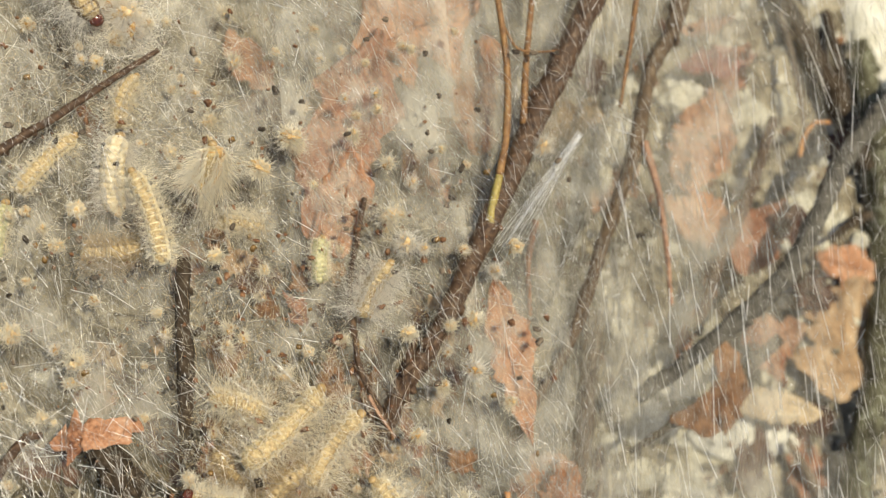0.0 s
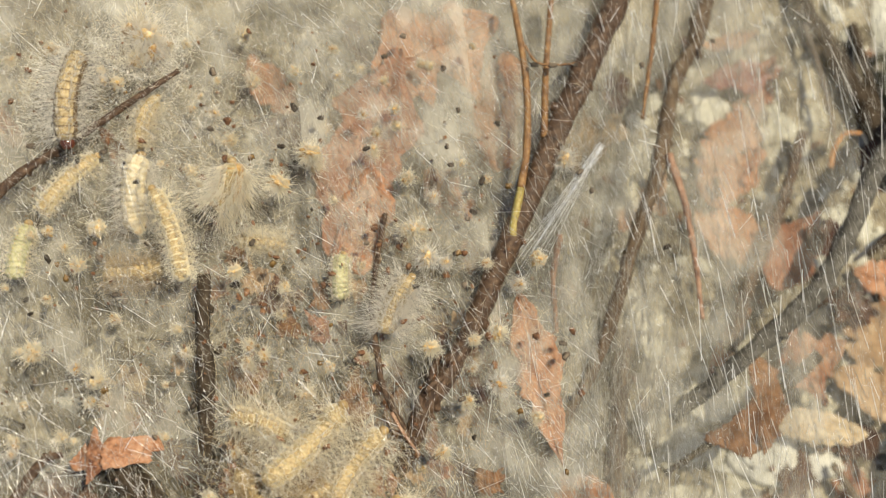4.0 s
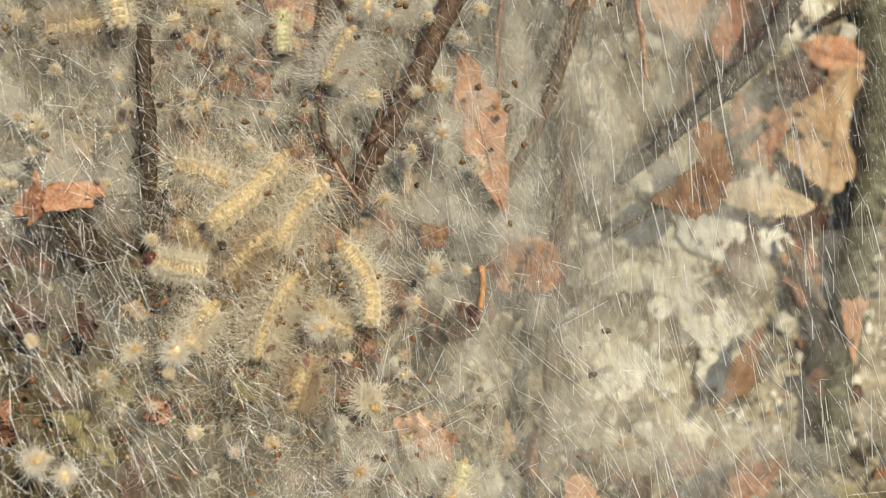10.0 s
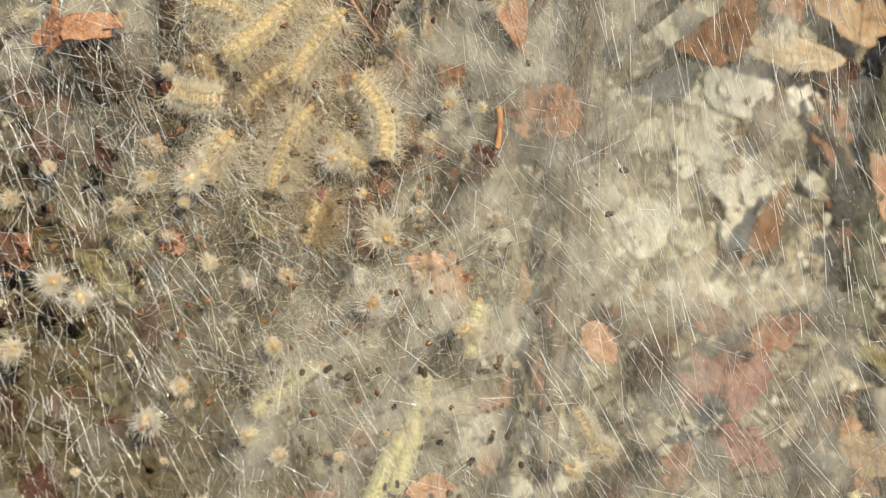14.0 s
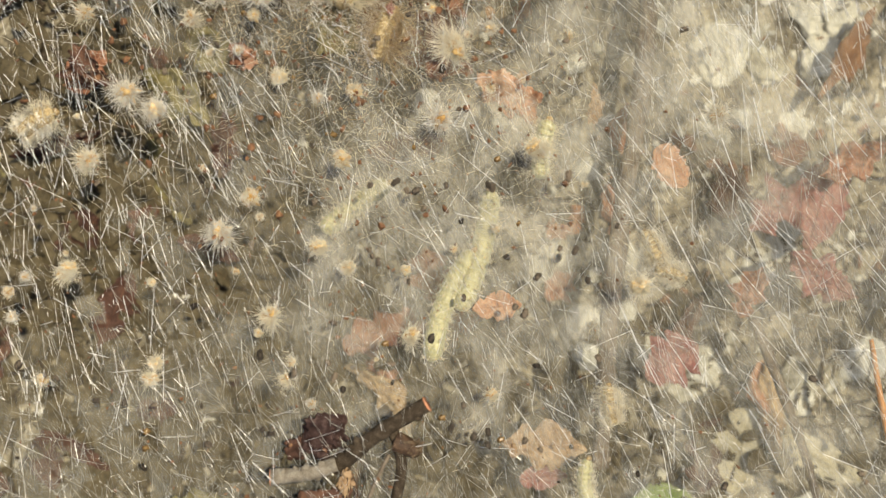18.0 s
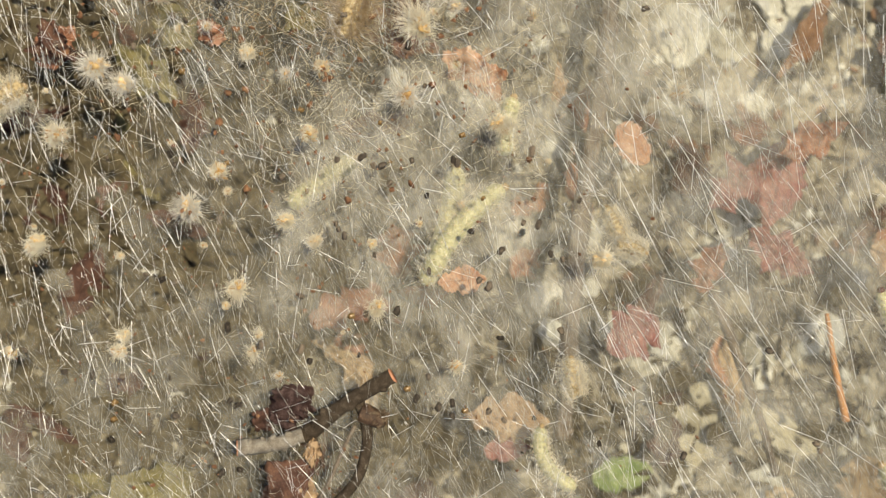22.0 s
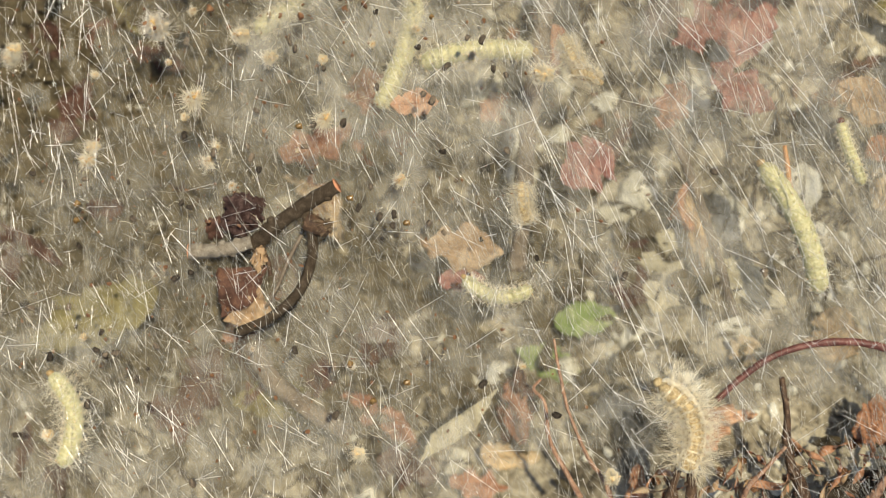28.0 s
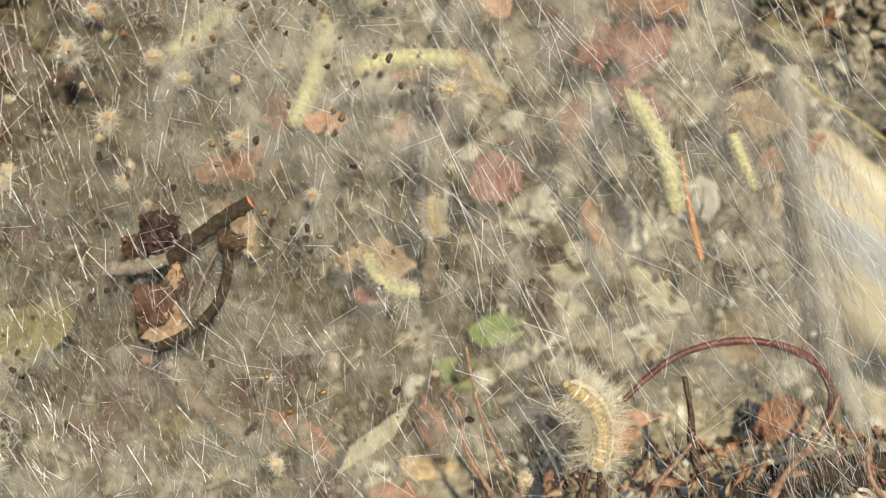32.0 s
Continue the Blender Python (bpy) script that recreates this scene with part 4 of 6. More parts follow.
twig("twig", "thin reddish twig with dead buds", [(26.2, 106.2, 6.0), (23.4, 95.9, 6.0), (21.2, 84.4, 6.0), (21.4, 74.1, 6.0), (22.3, 66.3, 6.0), (27.5, 53.2, 4.0)], 0.6, 0.75, BARK, buds=9, seed=15)
twig("twig", "thin brown twig at the foot of a dry leaf", [(-61.5, 45.2, 6.0), (-55.1, 54.2, 5.0), (-50.6, 58.8, 4.0), (-47.1, 59.4, 4.0)], 1.4, 0.7, BARK, buds=3, seed=16)
twig("bark_piece", "black rotting twig end under a dry leaf", [(-36.8, 55.6, 8.0), (-32.9, 50.3, 8.0), (-30.9, 45.0, 9.0), (-29.3, 46.3, 10.0), (-27.9, 36.2, 16.0)], 3.4, 2.6, DARK_BARK, buds=5, seed=17, rough=0.6)
twig("twig", "orange dried twig hanging behind the branch", [(66.8, 98.5, 8.0), (64.0, 87.9, 8.0), (63.6, 75.8, 9.0)], 0.8, 0.5, DRY_STALK, buds=3, seed=18)
twig("twig", "rust-brown twig hanging under the web", [(95.8, 115.9, 8.0), (98.2, 103.3, 8.0), (98.9, 89.4, 8.0), (98.7, 75.7, 8.0)], 1.0, 0.5, DRY_STALK, buds=4, seed=19)
twig("twig", "shrivelled orange stalk among the threads", [(96.4, 155.1, 3.0), (93.3, 141.3, 3.0), (91.5, 134.5, 3.0), (88.6, 123.7, 3.0)], 0.7, 0.4, ORANGE_TWIG, buds=5, seed=20)
twig("twig", "dark twig behind the upright threads", [(137.7, 122.1, 22.0), (129.0, 104.5, 21.0), (117.4, 84.7, 21.0), (109.1, 68.0, 20.0)], 1.5, 1.7, BARK, buds=4, seed=21)
twig("twig", "thin grey twig tip below a brown leaf", [(131.0, 64.7, 18.0), (114.3, 53.3, 18.0), (101.6, 46.8, 18.0), (88.3, 40.4, 18.0)], 1.6, 0.7, DARK_BARK, buds=2, seed=22)
twig("twig_stub", "broken dark twig stub with a reddish cut end", [(-7.2, -78.1, 4.0), (-3.7, -76.2, 3.0), (1.5, -72.5, 2.0), (7.4, -69.2, 1.0), (13.7, -66.1, 0.0)], 1.9, 1.6, DARK_BARK, "twig", cut=True, buds=5, seed=8, rough=0.12, more=[([(6.0, -71.2, 2.0), (7.1, -75.8, 2.5), (6.8, -81.5, 3.0), (3.8, -88.6, 3.0), (-3.1, -94.4, 3.5), (-11.6, -97.7, 5.0)], 1.3, 1.15, DARK_BARK, "curved_shoot"), ([(6.6, -73.7, 2.0), (9.8, -75.2, 1.0), (11.0, -74.9, 0.5)], 2.3, 1.6, BARK, "knob"), ([(4.8, -76.4, 2.5), (1.5, -81.9, 3.0), (-1.4, -87.5, 4.0), (-4.7, -92.3, 5.0)], 0.5, 0.35, GREY_BARK, "twiglet"), ([(-5.8, -77.3, 3.0), (-3.3, -81.5, 3.0), (-2.9, -85.0, 4.0)], 0.7, 0.5, BARK, "twiglet")])
twig("stem", "red arching bare stem over the litter", [(94.4, -117.2, 6.0), (99.6, -112.8, 6.0), (106.5, -108.4, 6.0), (115.0, -106.0, 6.0), (123.6, -105.8, 6.0), (131.8, -107.8, 6.5), (137.9, -111.2, 8.0), (141.8, -116.4, 10.0), (142.9, -121.8, 12.0), (141.2, -127.4, 14.0)], 0.65, 1.1, RED_STEM, "stem", seed=9, rough=0.12, steps=12)
twig("twig", "thin reddish dry stalk rising from litter", [(59.6, -102.3, 8.0), (60.6, -110.7, 8.0), (62.3, -119.5, 8.0), (65.9, -129.0, 9.0), (69.0, -134.1, 10.0), (70.5, -138.8, 12.0)], 0.28, 0.55, DRY_STALK, buds=9, seed=24, rough=0.5)
twig("twig", "thin reddish dry stalk with hooked tip", [(56.3, -111.2, 8.0), (54.6, -113.3, 8.0), (56.8, -116.5, 8.0), (57.5, -124.4, 8.0), (60.5, -131.6, 9.0), (63.9, -138.2, 11.0)], 0.28, 0.55, DRY_STALK, buds=9, seed=25, rough=0.5)
twig("twig", "dark rough upright twig with a paler tip", [(108.5, -112.8, 6.0), (109.4, -120.3, 7.0), (109.5, -129.1, 9.0), (111.5, -135.6, 11.0), (113.8, -141.4, 14.0)], 0.5, 1.5, BARK, buds=12, seed=23, rough=0.5, more=[([(109.0, -128.1, 8.0), (104.4, -133.1, 9.0), (101.2, -136.4, 10.0), (99.4, -140.5, 12.0)], 0.4, 0.7, DRY_STALK, "side_stalk")])
twig("twig", "frayed pinkish stalk leaning on the fallen branch", [(143.0, -119.3, 6.0), (140.1, -125.1, 7.0), (133.7, -132.5, 8.0), (129.2, -137.4, 9.0), (125.7, -143.1, 11.0)], 0.4, 0.9, DRY_STALK, buds=14, seed=43, rough=0.6)
twig("twig", "frayed tan stalk standing by the red stem", [(141.7, -127.0, 7.0), (142.0, -131.4, 8.0), (141.8, -135.0, 10.0)], 0.3, 0.6, DRY_STALK, buds=9, seed=44, rough=0.6)
twig("twig", "short frayed stalk in the litter", [(148.2, -133.5, 8.0), (148.5, -138.7, 8.0), (151.4, -143.5, 10.0)], 0.4, 0.7, DRY_STALK, buds=8, seed=45, rough=0.6)
twig("twig", "bent brown stalk lying along the litter", [(82.5, -134.1, 9.0), (84.5, -137.8, 10.0), (83.5, -140.5, 11.0)], 0.5, 0.9, BARK, buds=6, seed=46, rough=0.5)
twig("log", "fallen dark branch on the soil", [(118.2, -142.3, 18.0), (125.8, -140.0, 17.0), (133.9, -138.6, 17.0), (143.1, -138.6, 18.0), (156.4, -139.2, 19.0), (168.8, -139.8, 20.0)], 2.0, 4.3, DARK_BARK, "branch", buds=18, seed=10, sides=20, rough=0.6)
twig("stalk", "dry brown stalk under a climbing caterpillar", [(88.4, -129.3, 5.0), (87.8, -138.3, 7.0), (86.6, -147.6, 10.0)], 1.2, 1.5, BARK, "stem", buds=4, seed=26, more=[([(85.1, -131.7, 5.0), (82.4, -139.5, 8.0), (79.0, -147.3, 10.0)], 0.8, 1.1, BARK, "side_stalk")])
twig("stem", "pale brown stem hazed by silk", [(-12.3, -100.9, 18.0), (-7.0, -109.1, 17.0), (0.8, -116.0, 17.0), (11.0, -123.2, 18.0)], 2.4, 2.0, GREY_BARK, "stem", buds=2, seed=27)
twig("stem", "hazy grey stem running down behind the silk", [(82.6, 75.7, 18.0), (77.6, 51.2, 18.0), (72.3, 24.4, 18.0), (67.7, -3.3, 18.0), (59.9, -35.3, 18.0), (54.9, -63.8, 19.0), (55.0, -66.9, 20.0), (52.0, -86.7, 22.0)], 2.3, 2.0, GREY_BARK, "stem", buds=3, seed=28, rough=0.35)
twig("stem", "slanting grey stem behind the silk", [(89.8, -55.6, 20.0), (94.8, -71.8, 20.0), (99.0, -87.8, 20.0), (101.9, -99.7, 22.0)], 1.3, 1.0, GREY_BARK, "stem", seed=29)
twig("stem", "leaning pale stem hung with dense silk", [(147.6, -37.7, 36.0), (147.9, -64.2, 36.0), (149.6, -86.0, 37.0), (153.0, -113.6, 38.0), (157.6, -131.2, 40.0)], 3.2, 2.8, PALE_BARK, "stem", seed=30, sides=14)
twig("needle", "orange dry conifer needle among the threads", [(113.4, -61.7, 12.0), (114.3, -74.1, 12.0), (115.9, -86.6, 12.0)], 0.5, 0.9, NEEDLE, "needle", seed=31, rough=0.1, group="dry needles")
twig("needle", "slim brown needle lying across silk", [(23.1, 61.3, 3.0), (25.3, 56.6, 3.0), (28.5, 51.3, 3.0)], 0.45, 0.3, DRY_STALK, "needle", seed=33, rough=0.1, group="dry needles")
twig("needle", "slim orange upright needle behind the threads", [(54.2, 35.7, 8.0), (54.0, 31.2, 8.0), (52.8, 26.1, 8.0)], 0.8, 0.7, NEEDLE, "needle", seed=34, rough=0.1, group="dry needles")
twig("grass_blade", "dry yellow grass blade over a hollow", [(148.4, -41.4, 30.0), (152.9, -46.1, 30.0), (159.4, -51.6, 30.0), (170.5, -60.5, 32.0)], 0.6, 0.4, GREEN_TWIG, "grass", seed=35, rough=0.1, group="dry grass")
twig("tendril", "thin curled orange tendril by the branch", [(138.9, 110.5, 13.0), (140.4, 114.8, 13.0), (143.9, 118.8, 13.0), (148.8, 119.0, 14.0)], 0.7, 0.5, NEEDLE, "tendril", seed=36, rough=0.1)

twig("shoot", "pale silk-wrapped shoot with a reddish end", [(-6.5, -77.5, 2.2), (-10.9, -78.5, 2.0), (-15.7, -79.0, 1.5), (-20.5, -78.8, 1.0)], 1.5, 1.6, SILKY_BARK, "twig", cut=True, seed=42, rough=0.4, buds=7)

# ---- leaves ----
leaf("leaf", 23.3, 121.8, 11.5, 52, 22, 68, RUST_LEAF, "brown dead leaf behind the silk", seed=1, lobes=0.2, crumple=0.14)
leaf("leaf", 42.6, 147.2, 13.0, 34, 26, 20, ORANGE_LEAF, "orange dead leaf behind the silk", seed=2, lobes=0.12)
leaf("leaf", 21.8, 105.5, 9.0, 26, 12, 78, ORANGE_LEAF, "pale pinkish leaf hung in the silk", seed=3, crumple=0.18)
leaf("leaf", 57.6, 130.4, 15.0, 30, 16, 80, ORANGE_LEAF, "orange leaf half hidden by silk", seed=4)
leaf("leaf", 58.1, 65.6, 9.0, 40, 11, -82, ORANGE_LEAF, "long orange leaf strip behind the branch", seed=5, fold=0.3, crumple=0.08)
leaf("leaf", 65.5, 36.0, 18.0, 16, 14, 40, ORANGE_LEAF, "round pinkish dead leaf in the haze", seed=6)
leaf("leaf", 117.4, 116.8, 24.0, 28, 18, 65, ORANGE_LEAF, "orange dead leaf on the soil", seed=7, lobes=0.15)
leaf("leaf", 123.2, 138.0, 23.0, 22, 9, 5, RED_LEAF, "dull red leaf on the soil", seed=8)
leaf("leaf", 117.4, 96.8, 25.0, 26, 14, -30, ORANGE_LEAF, "orange dead leaf among twigs", seed=9)
leaf("leaf", 129.6, 91.3, 22.0, 24, 14, 50, RUST_LEAF, "rust-red curled leaf by a grey branch", seed=10, curl=0.4)
leaf("leaf", 137.4, 92.0, 20.0, 13, 6, 130, DARK_LEAF, "small dark red leaf on a twig", seed=11, curl=0.4)
torn_leaf("leaf", "dark rust-brown folded leaf hanging from a twig", [[(97.0, 47.5, 13.0), (108.4, 41.9, 14.0), (117.2, 46.5, 13.0), (110.1, 56.0, 12.0)], [(110.0, 55.5, 12.0), (111.3, 41.8, 13.0), (120.4, 52.8, 15.0), (117.6, 56.6, 14.0)], [(111.1, 67.3, 14.0), (110.7, 55.1, 13.0), (119.2, 55.0, 15.0), (118.4, 62.1, 14.0)]], BROWN_LEAF, 12, 0.9, 0.1, group="fallen leaves")
torn_leaf("leaf", "dark brown leaf scrap on pale soil", [[(127.1, 15.4, 27.0), (118.1, 7.2, 28.0), (112.7, -4.1, 28.0), (121.8, -0.3, 27.0)]], BROWN_LEAF, 13, 1.0, 0.2, group="fallen leaves")
scrap("leaf_cluster", 141.4, 76.2, 19.0, 12, 0, DARK_LEAF, "dark brown curled dead leaf on a twig", 14, 5)
leaf("leaf", 153.3, 62.8, 27.0, 34, 28, 70, BUFF_LEAF, "large tan dead leaf under a stem", seed=15, lobes=0.1, curl=0.3)
leaf("leaf", 156.0, 82.1, 25.0, 20, 12, -20, ORANGE_LEAF, "orange leaf tucked beside a stem", seed=16)
leaf("leaf", 131.5, 46.9, 26.0, 26, 9, -15, TAN_LEAF, "pale yellow leaf on the soil", seed=17)
leaf("leaf", 168.2, 122.7, 25.0, 16, 10, 70, ORANGE_LEAF, "orange leaf beside the dead branch", seed=18)
leaf("leaf", 152.6, 113.4, 20.0, 10, 6, 60, DARK_LEAF, "dark red withered leaf on the branch", seed=19, curl=0.5)
torn_leaf("leaf", "orange withered leaf on the grey stem", [[(144.5, 19.5, 19.0), (145.2, 11.1, 20.0), (147.0, 3.2, 21.0), (151.3, 18.1, 19.0)]], ORANGE_LEAF, 20, 1.0, 0.15, group="fallen leaves")
torn_leaf("leaf_scrap", "folded orange dry leaf scrap caught in silk", [[(-39.4, 64.7, -1.0), (-41.8, 59.8, 1.0), (-42.0, 52.6, 0.0), (-36.8, 57.0, 2.0)], [(-42.1, 61.2, 3.0), (-45.7, 57.6, 3.0), (-44.7, 55.7, 4.0), (-40.7, 56.3, 1.0)], [(-38.1, 62.3, 2.0), (-38.5, 55.4, 0.0), (-28.5, 56.2, 1.0), (-29.4, 61.3, 3.0)], [(-29.6, 61.0, 2.0), (-30.3, 57.6, 1.0), (-26.0, 58.2, 3.0), (-26.7, 61.5, 2.0)]], ORANGE_LEAF, 21, 0.9, 0.1)
torn_leaf("leaf_scrap", "rust-orange shrivelled leaf scraps hung in silk", [[(30.5, 4.2, 9.0), (31.3, -2.2, 11.0), (38.5, -3.8, 10.0), (37.5, 4.5, 9.0)], [(37.3, 1.5, 10.0), (36.8, -4.5, 11.0), (42.3, -8.0, 12.0), (45.4, -1.0, 10.0)], [(34.1, 2.9, 12.0), (36.6, -5.4, 9.0), (41.2, -5.3, 12.0), (40.1, 2.2, 11.0)]], ORANGE_LEAF, 25, 1.6, 0.2)
leaf("leaf", -56.7, 13.4, 18.0, 12, 9, 40, RUST_LEAF, "dull rust leaf deep in the nest", seed=23)
scrap("leaf_scrap", -19.8, 11.0, 8.0, 7, 0, RUST_LEAF, "rust-red leaf scrap in the silk", 24, 3)
scrap("leaf_scrap", -55.9, 11.8, 12.0, 10, 0, DARK_LEAF, "brown leaf scrap in shade", 26, 3)
leaf("leaf", 13.0, 18.5, 3.0, 3.4, 1.8, 80, RED_LEAF, "tiny bright red leaf bit", seed=27, crumple=0.2, group="leaf scraps caught in silk")
leaf("leaf", 69.4, 34.5, 15.0, 13, 11, 60, ORANGE_LEAF, "pinkish leaf fragment behind silk", seed=28)
leaf("leaf", 30.8, -47.3, 10.0, 11, 7, 0, ORANGE_LEAF, "small orange leaf fragment behind silk", seed=29)
leaf("leaf", 73.0, -19.4, 16.0, 11, 8, -60, ORANGE_LEAF, "orange leaf fragment under the web", seed=30)
leaf("leaf", 69.5, -63.1, 17.0, 14, 13, 30, RED_LEAF, "red dead leaf under the web", seed=31, lobes=0.15)
leaf("leaf", 39.3, -80.5, 21.0, 20, 12, -10, BUFF_LEAF, "pale tan leaf under the silk", seed=32)
leaf("leaf", 38.8, -87.9, 22.0, 11, 6, 0, RED_LEAF, "dull red leaf under another leaf", seed=33)
leaf("leaf", 99.5, -30.4, 26.0, 19, 11, 30, RED_LEAF, "rust-red dead leaf in the litter", seed=34, crumple=0.4, curl=0.5, lobes=0.3)
leaf("leaf", 116.3, -21.1, 22.0, 19, 9, 20, RUST_LEAF, "long rust leaf in the litter", seed=35, crumple=0.4, curl=0.5, lobes=0.3)
leaf("leaf", 106.0, -46.8, 22.0, 18, 10, -40, RED_LEAF, "dark red leaf in the litter", seed=36, crumple=0.4, curl=0.5, lobes=0.3)
leaf("leaf", 90.4, -49.5, 24.0, 13, 8, 60, RUST_LEAF, "brown-red leaf in the litter", seed=37, crumple=0.4, curl=0.5, lobes=0.3)
leaf("leaf", 67.9, -99.3, 36.0, 15, 9, 5, GREEN_LEAF, "green leaf seen through the silk", seed=38, crumple=0.05, category="leaf", group="green leaves")
leaf("leaf", 58.3, -109.6, 40.0, 17, 9, -25, GREEN_LEAF, "pale green leaf deep under the silk", seed=39, crumple=0.05, group="green leaves")
torn_leaf("leaf", "pale tan leaf in the silk", [[(26.6, -131.0, 23.0), (29.6, -124.5, 24.0), (46.3, -113.9, 22.0), (40.3, -123.5, 21.0)]], CREAM_LEAF, 40, 0.8, 0.06, group="fallen leaves")
leaf("leaf", 88.5, -88.4, 36.0, 22, 14, 70, CREAM_LEAF, "pale jagged leaf on the soil", seed=41, lobes=0.35)
leaf("leaf", 107.5, -92.1, 36.0, 22, 10, -35, CREAM_LEAF, "pale cream leaf on the soil", seed=42)
leaf("leaf", 135.0, -51.9, 20.0, 17, 11, -30, BUFF_LEAF, "orange-brown leaf by the stone", seed=43)
leaf("leaf", 132.9, -125.3, 20.0, 14, 11, 20, ORANGE_LEAF, "pinkish leaf under the red stem", seed=44)
torn_leaf("leaf", "dark purple-brown withered leaf on the stub", [[(-12.3, -66.9, 1.0), (-10.9, -74.6, 4.0), (-3.4, -72.6, 3.0), (-5.9, -65.8, 1.0)], [(-10.1, -65.6, 3.0), (-11.1, -72.6, 1.0), (-5.5, -74.8, 2.0), (-4.0, -68.6, 4.0)], [(-13.7, -68.7, 4.0), (-12.9, -73.4, 2.0), (-7.9, -77.2, 4.0), (-4.7, -70.0, 2.0)]], PURPLE_LEAF, 47, 1.6, 0.25)
torn_leaf("leaf", "dark red withered leaf beside the stub", [[(-16.9, -71.6, 3.0), (-17.3, -76.6, 5.0), (-13.0, -76.0, 4.0), (-13.3, -70.6, 3.0)]], DARK_LEAF, 48, 1.2, 0.2)
torn_leaf("leaf", "dark brown curled leaf hanging under the twig stub", [[(-14.9, -82.7, 4.0), (-15.6, -93.9, 7.0), (-8.1, -91.6, 5.0), (-3.2, -83.0, 3.0)]], DARK_LEAF, 45, 1.0, 0.08)
torn_leaf("leaf", "tan curled leaf inside the curved shoot", [[(-15.1, -94.7, 7.0), (-9.9, -96.9, 8.0), (-3.5, -93.5, 6.0), (-6.6, -85.5, 4.5)]], BUFF_LEAF, 46, 1.0, 0.06)
scrap("bud_scale", -4.4, -81.3, 2.0, 5, 0, BUFF_LEAF, "cream curled bud scales on the stub", 53, 4, "bud", "bud scales on the stub")
scrap("bud_scale", 10.2, -74.9, 0.0, 4, 0, DULL_BARK, "brown rosette of bud scales on the stub", 54, 5, "bud", "bud scales on the stub")
leaf("leaf", -49.6, -92.7, 19.0, 34, 15, 20, OLIVE_LEAF, "dark olive leaf deep in the nest", seed=49)
leaf("leaf", 110.9, -29.0, 27.0, 26, 12, 65, RED_LEAF, "red-brown leaf under the web", seed=50)
leaf("leaf", 147.8, -31.4, 32.0, 17, 5, -35, OLIVE_LEAF, "dull olive leaf beside a hollow", seed=51)
for a, b, c, s, turn in ((127.4, -129.6, 17.0, 8, 30), (135.8, -132.7, 15.0, 7, 100), (113.4, -130.9, 14.0, 7, 60), (103.5, -137.9, 13.0, 9, 20), (146.7, -132.2, 16.0, 8, 150), (120.5, -139.2, 14.0, 7, 200), (81.5, -136.6, 15.0, 8, 10), (155.1, -130.3, 17.0, 8, 80), (95.9, -134.7, 13.0, 6, 130), (118.9, -131.4, 15.0, 6, 25), (130.8, -138.5, 13.0, 7, 75), (140.0, -129.7, 15.0, 7, 115), (149.1, -140.0, 14.0, 7, 165), (110.1, -137.1, 13.0, 6, 205), (144.8, -128.1, 15.0, 6, 255), (123.5, -135.6, 14.0, 6, 305), (101.5, -132.7, 14.0, 5, 335), (93.1, -138.6, 14.0, 6, 15), (154.0, -134.0, 15.0, 7, 45)):
    scrap("leaf_scrap", a, b, c + 4, s * 0.36, turn, BROWN_LEAF, "shrivelled rust-brown leaf scrap in the litter", int(turn + s), 4, group="leaf scraps in the litter")
    shred(a + 1.5, b + 1, c - 1, s * 1.1, turn * 2, ORANGE_LEAF, turn)
    shred(a - 2, b - 1.5, c, s * 0.9, turn * 3, BUFF_LEAF, turn + 1)
    shred(a + 3, b - 3, c + 1, s * 0.8, turn * 5, RUST_LEAF, turn + 2)

r7 = random.Random(17)
for k in range(78):
    a, b = ((r7.gauss(18, 16), r7.gauss(80, 15)), (r7.gauss(0, 17), r7.gauss(52, 16)), (r7.gauss(40, 13), r7.gauss(34, 18)))[k % 3]
    c, q, turn = r7.uniform(9, 15), r7.uniform(2, 6.5), r7.uniform(0, 6.28)
    four = [(a + q * r7.uniform(0.4, 0.9) * math.cos(turn + w), b + 1.3 * q * r7.uniform(0.4, 0.9) * math.sin(turn + w), c + r7.uniform(-2, 2)) for w in (0, 1.57, 3.14, 4.71)]
    m, word = r7.choice(((BROWN_LEAF, "brown"), (RUST_LEAF, "rust-brown"), (DARK_LEAF, "dark brown"), (BUFF_LEAF, "tan"), (BUFF_LEAF, "tan")))
    torn_leaf("leaf_scrap", word + " withered leaf scrap felted into the nest", [four], m, 60 + k, 1.5, 0.3)

for k in range(18):
    a, b, c, q, turn = r7.gauss(5, 13), r7.gauss(42, 15), r7.uniform(11, 15), r7.uniform(6, 11), r7.uniform(0, 6.28)
    four = [(a + q * r7.uniform(0.5, 0.9) * math.cos(turn + w), b + q * r7.uniform(0.5, 0.9) * math.sin(turn + w), c + r7.uniform(-2, 2)) for w in (0, 1.57, 3.14, 4.71)]
    m, word = r7.choice(((BROWN_LEAF, "brown"), (BROWN_LEAF, "brown"), (DARK_LEAF, "dark brown"), (OLIVE_LEAF, "olive-brown")))
    torn_leaf("leaf", word + " dead leaf behind the clustered caterpillars", [four], m, 160 + k, 1.2, 0.25)

# ---- stones ----
stone(125.5, 39.4, 11, (1.35, 0.62, 0.14), CHALK, "chalk-white flat stone on the soil", 3, 0.8, -10, 0.3)
stone(*(174.4, 140.7, 36.0)[:2], 16, (0.9, 1.2, 0.35), PALE_STONE, "pale flat stone behind the dead branch", 9, 1, 10)
r6 = random.Random(6)
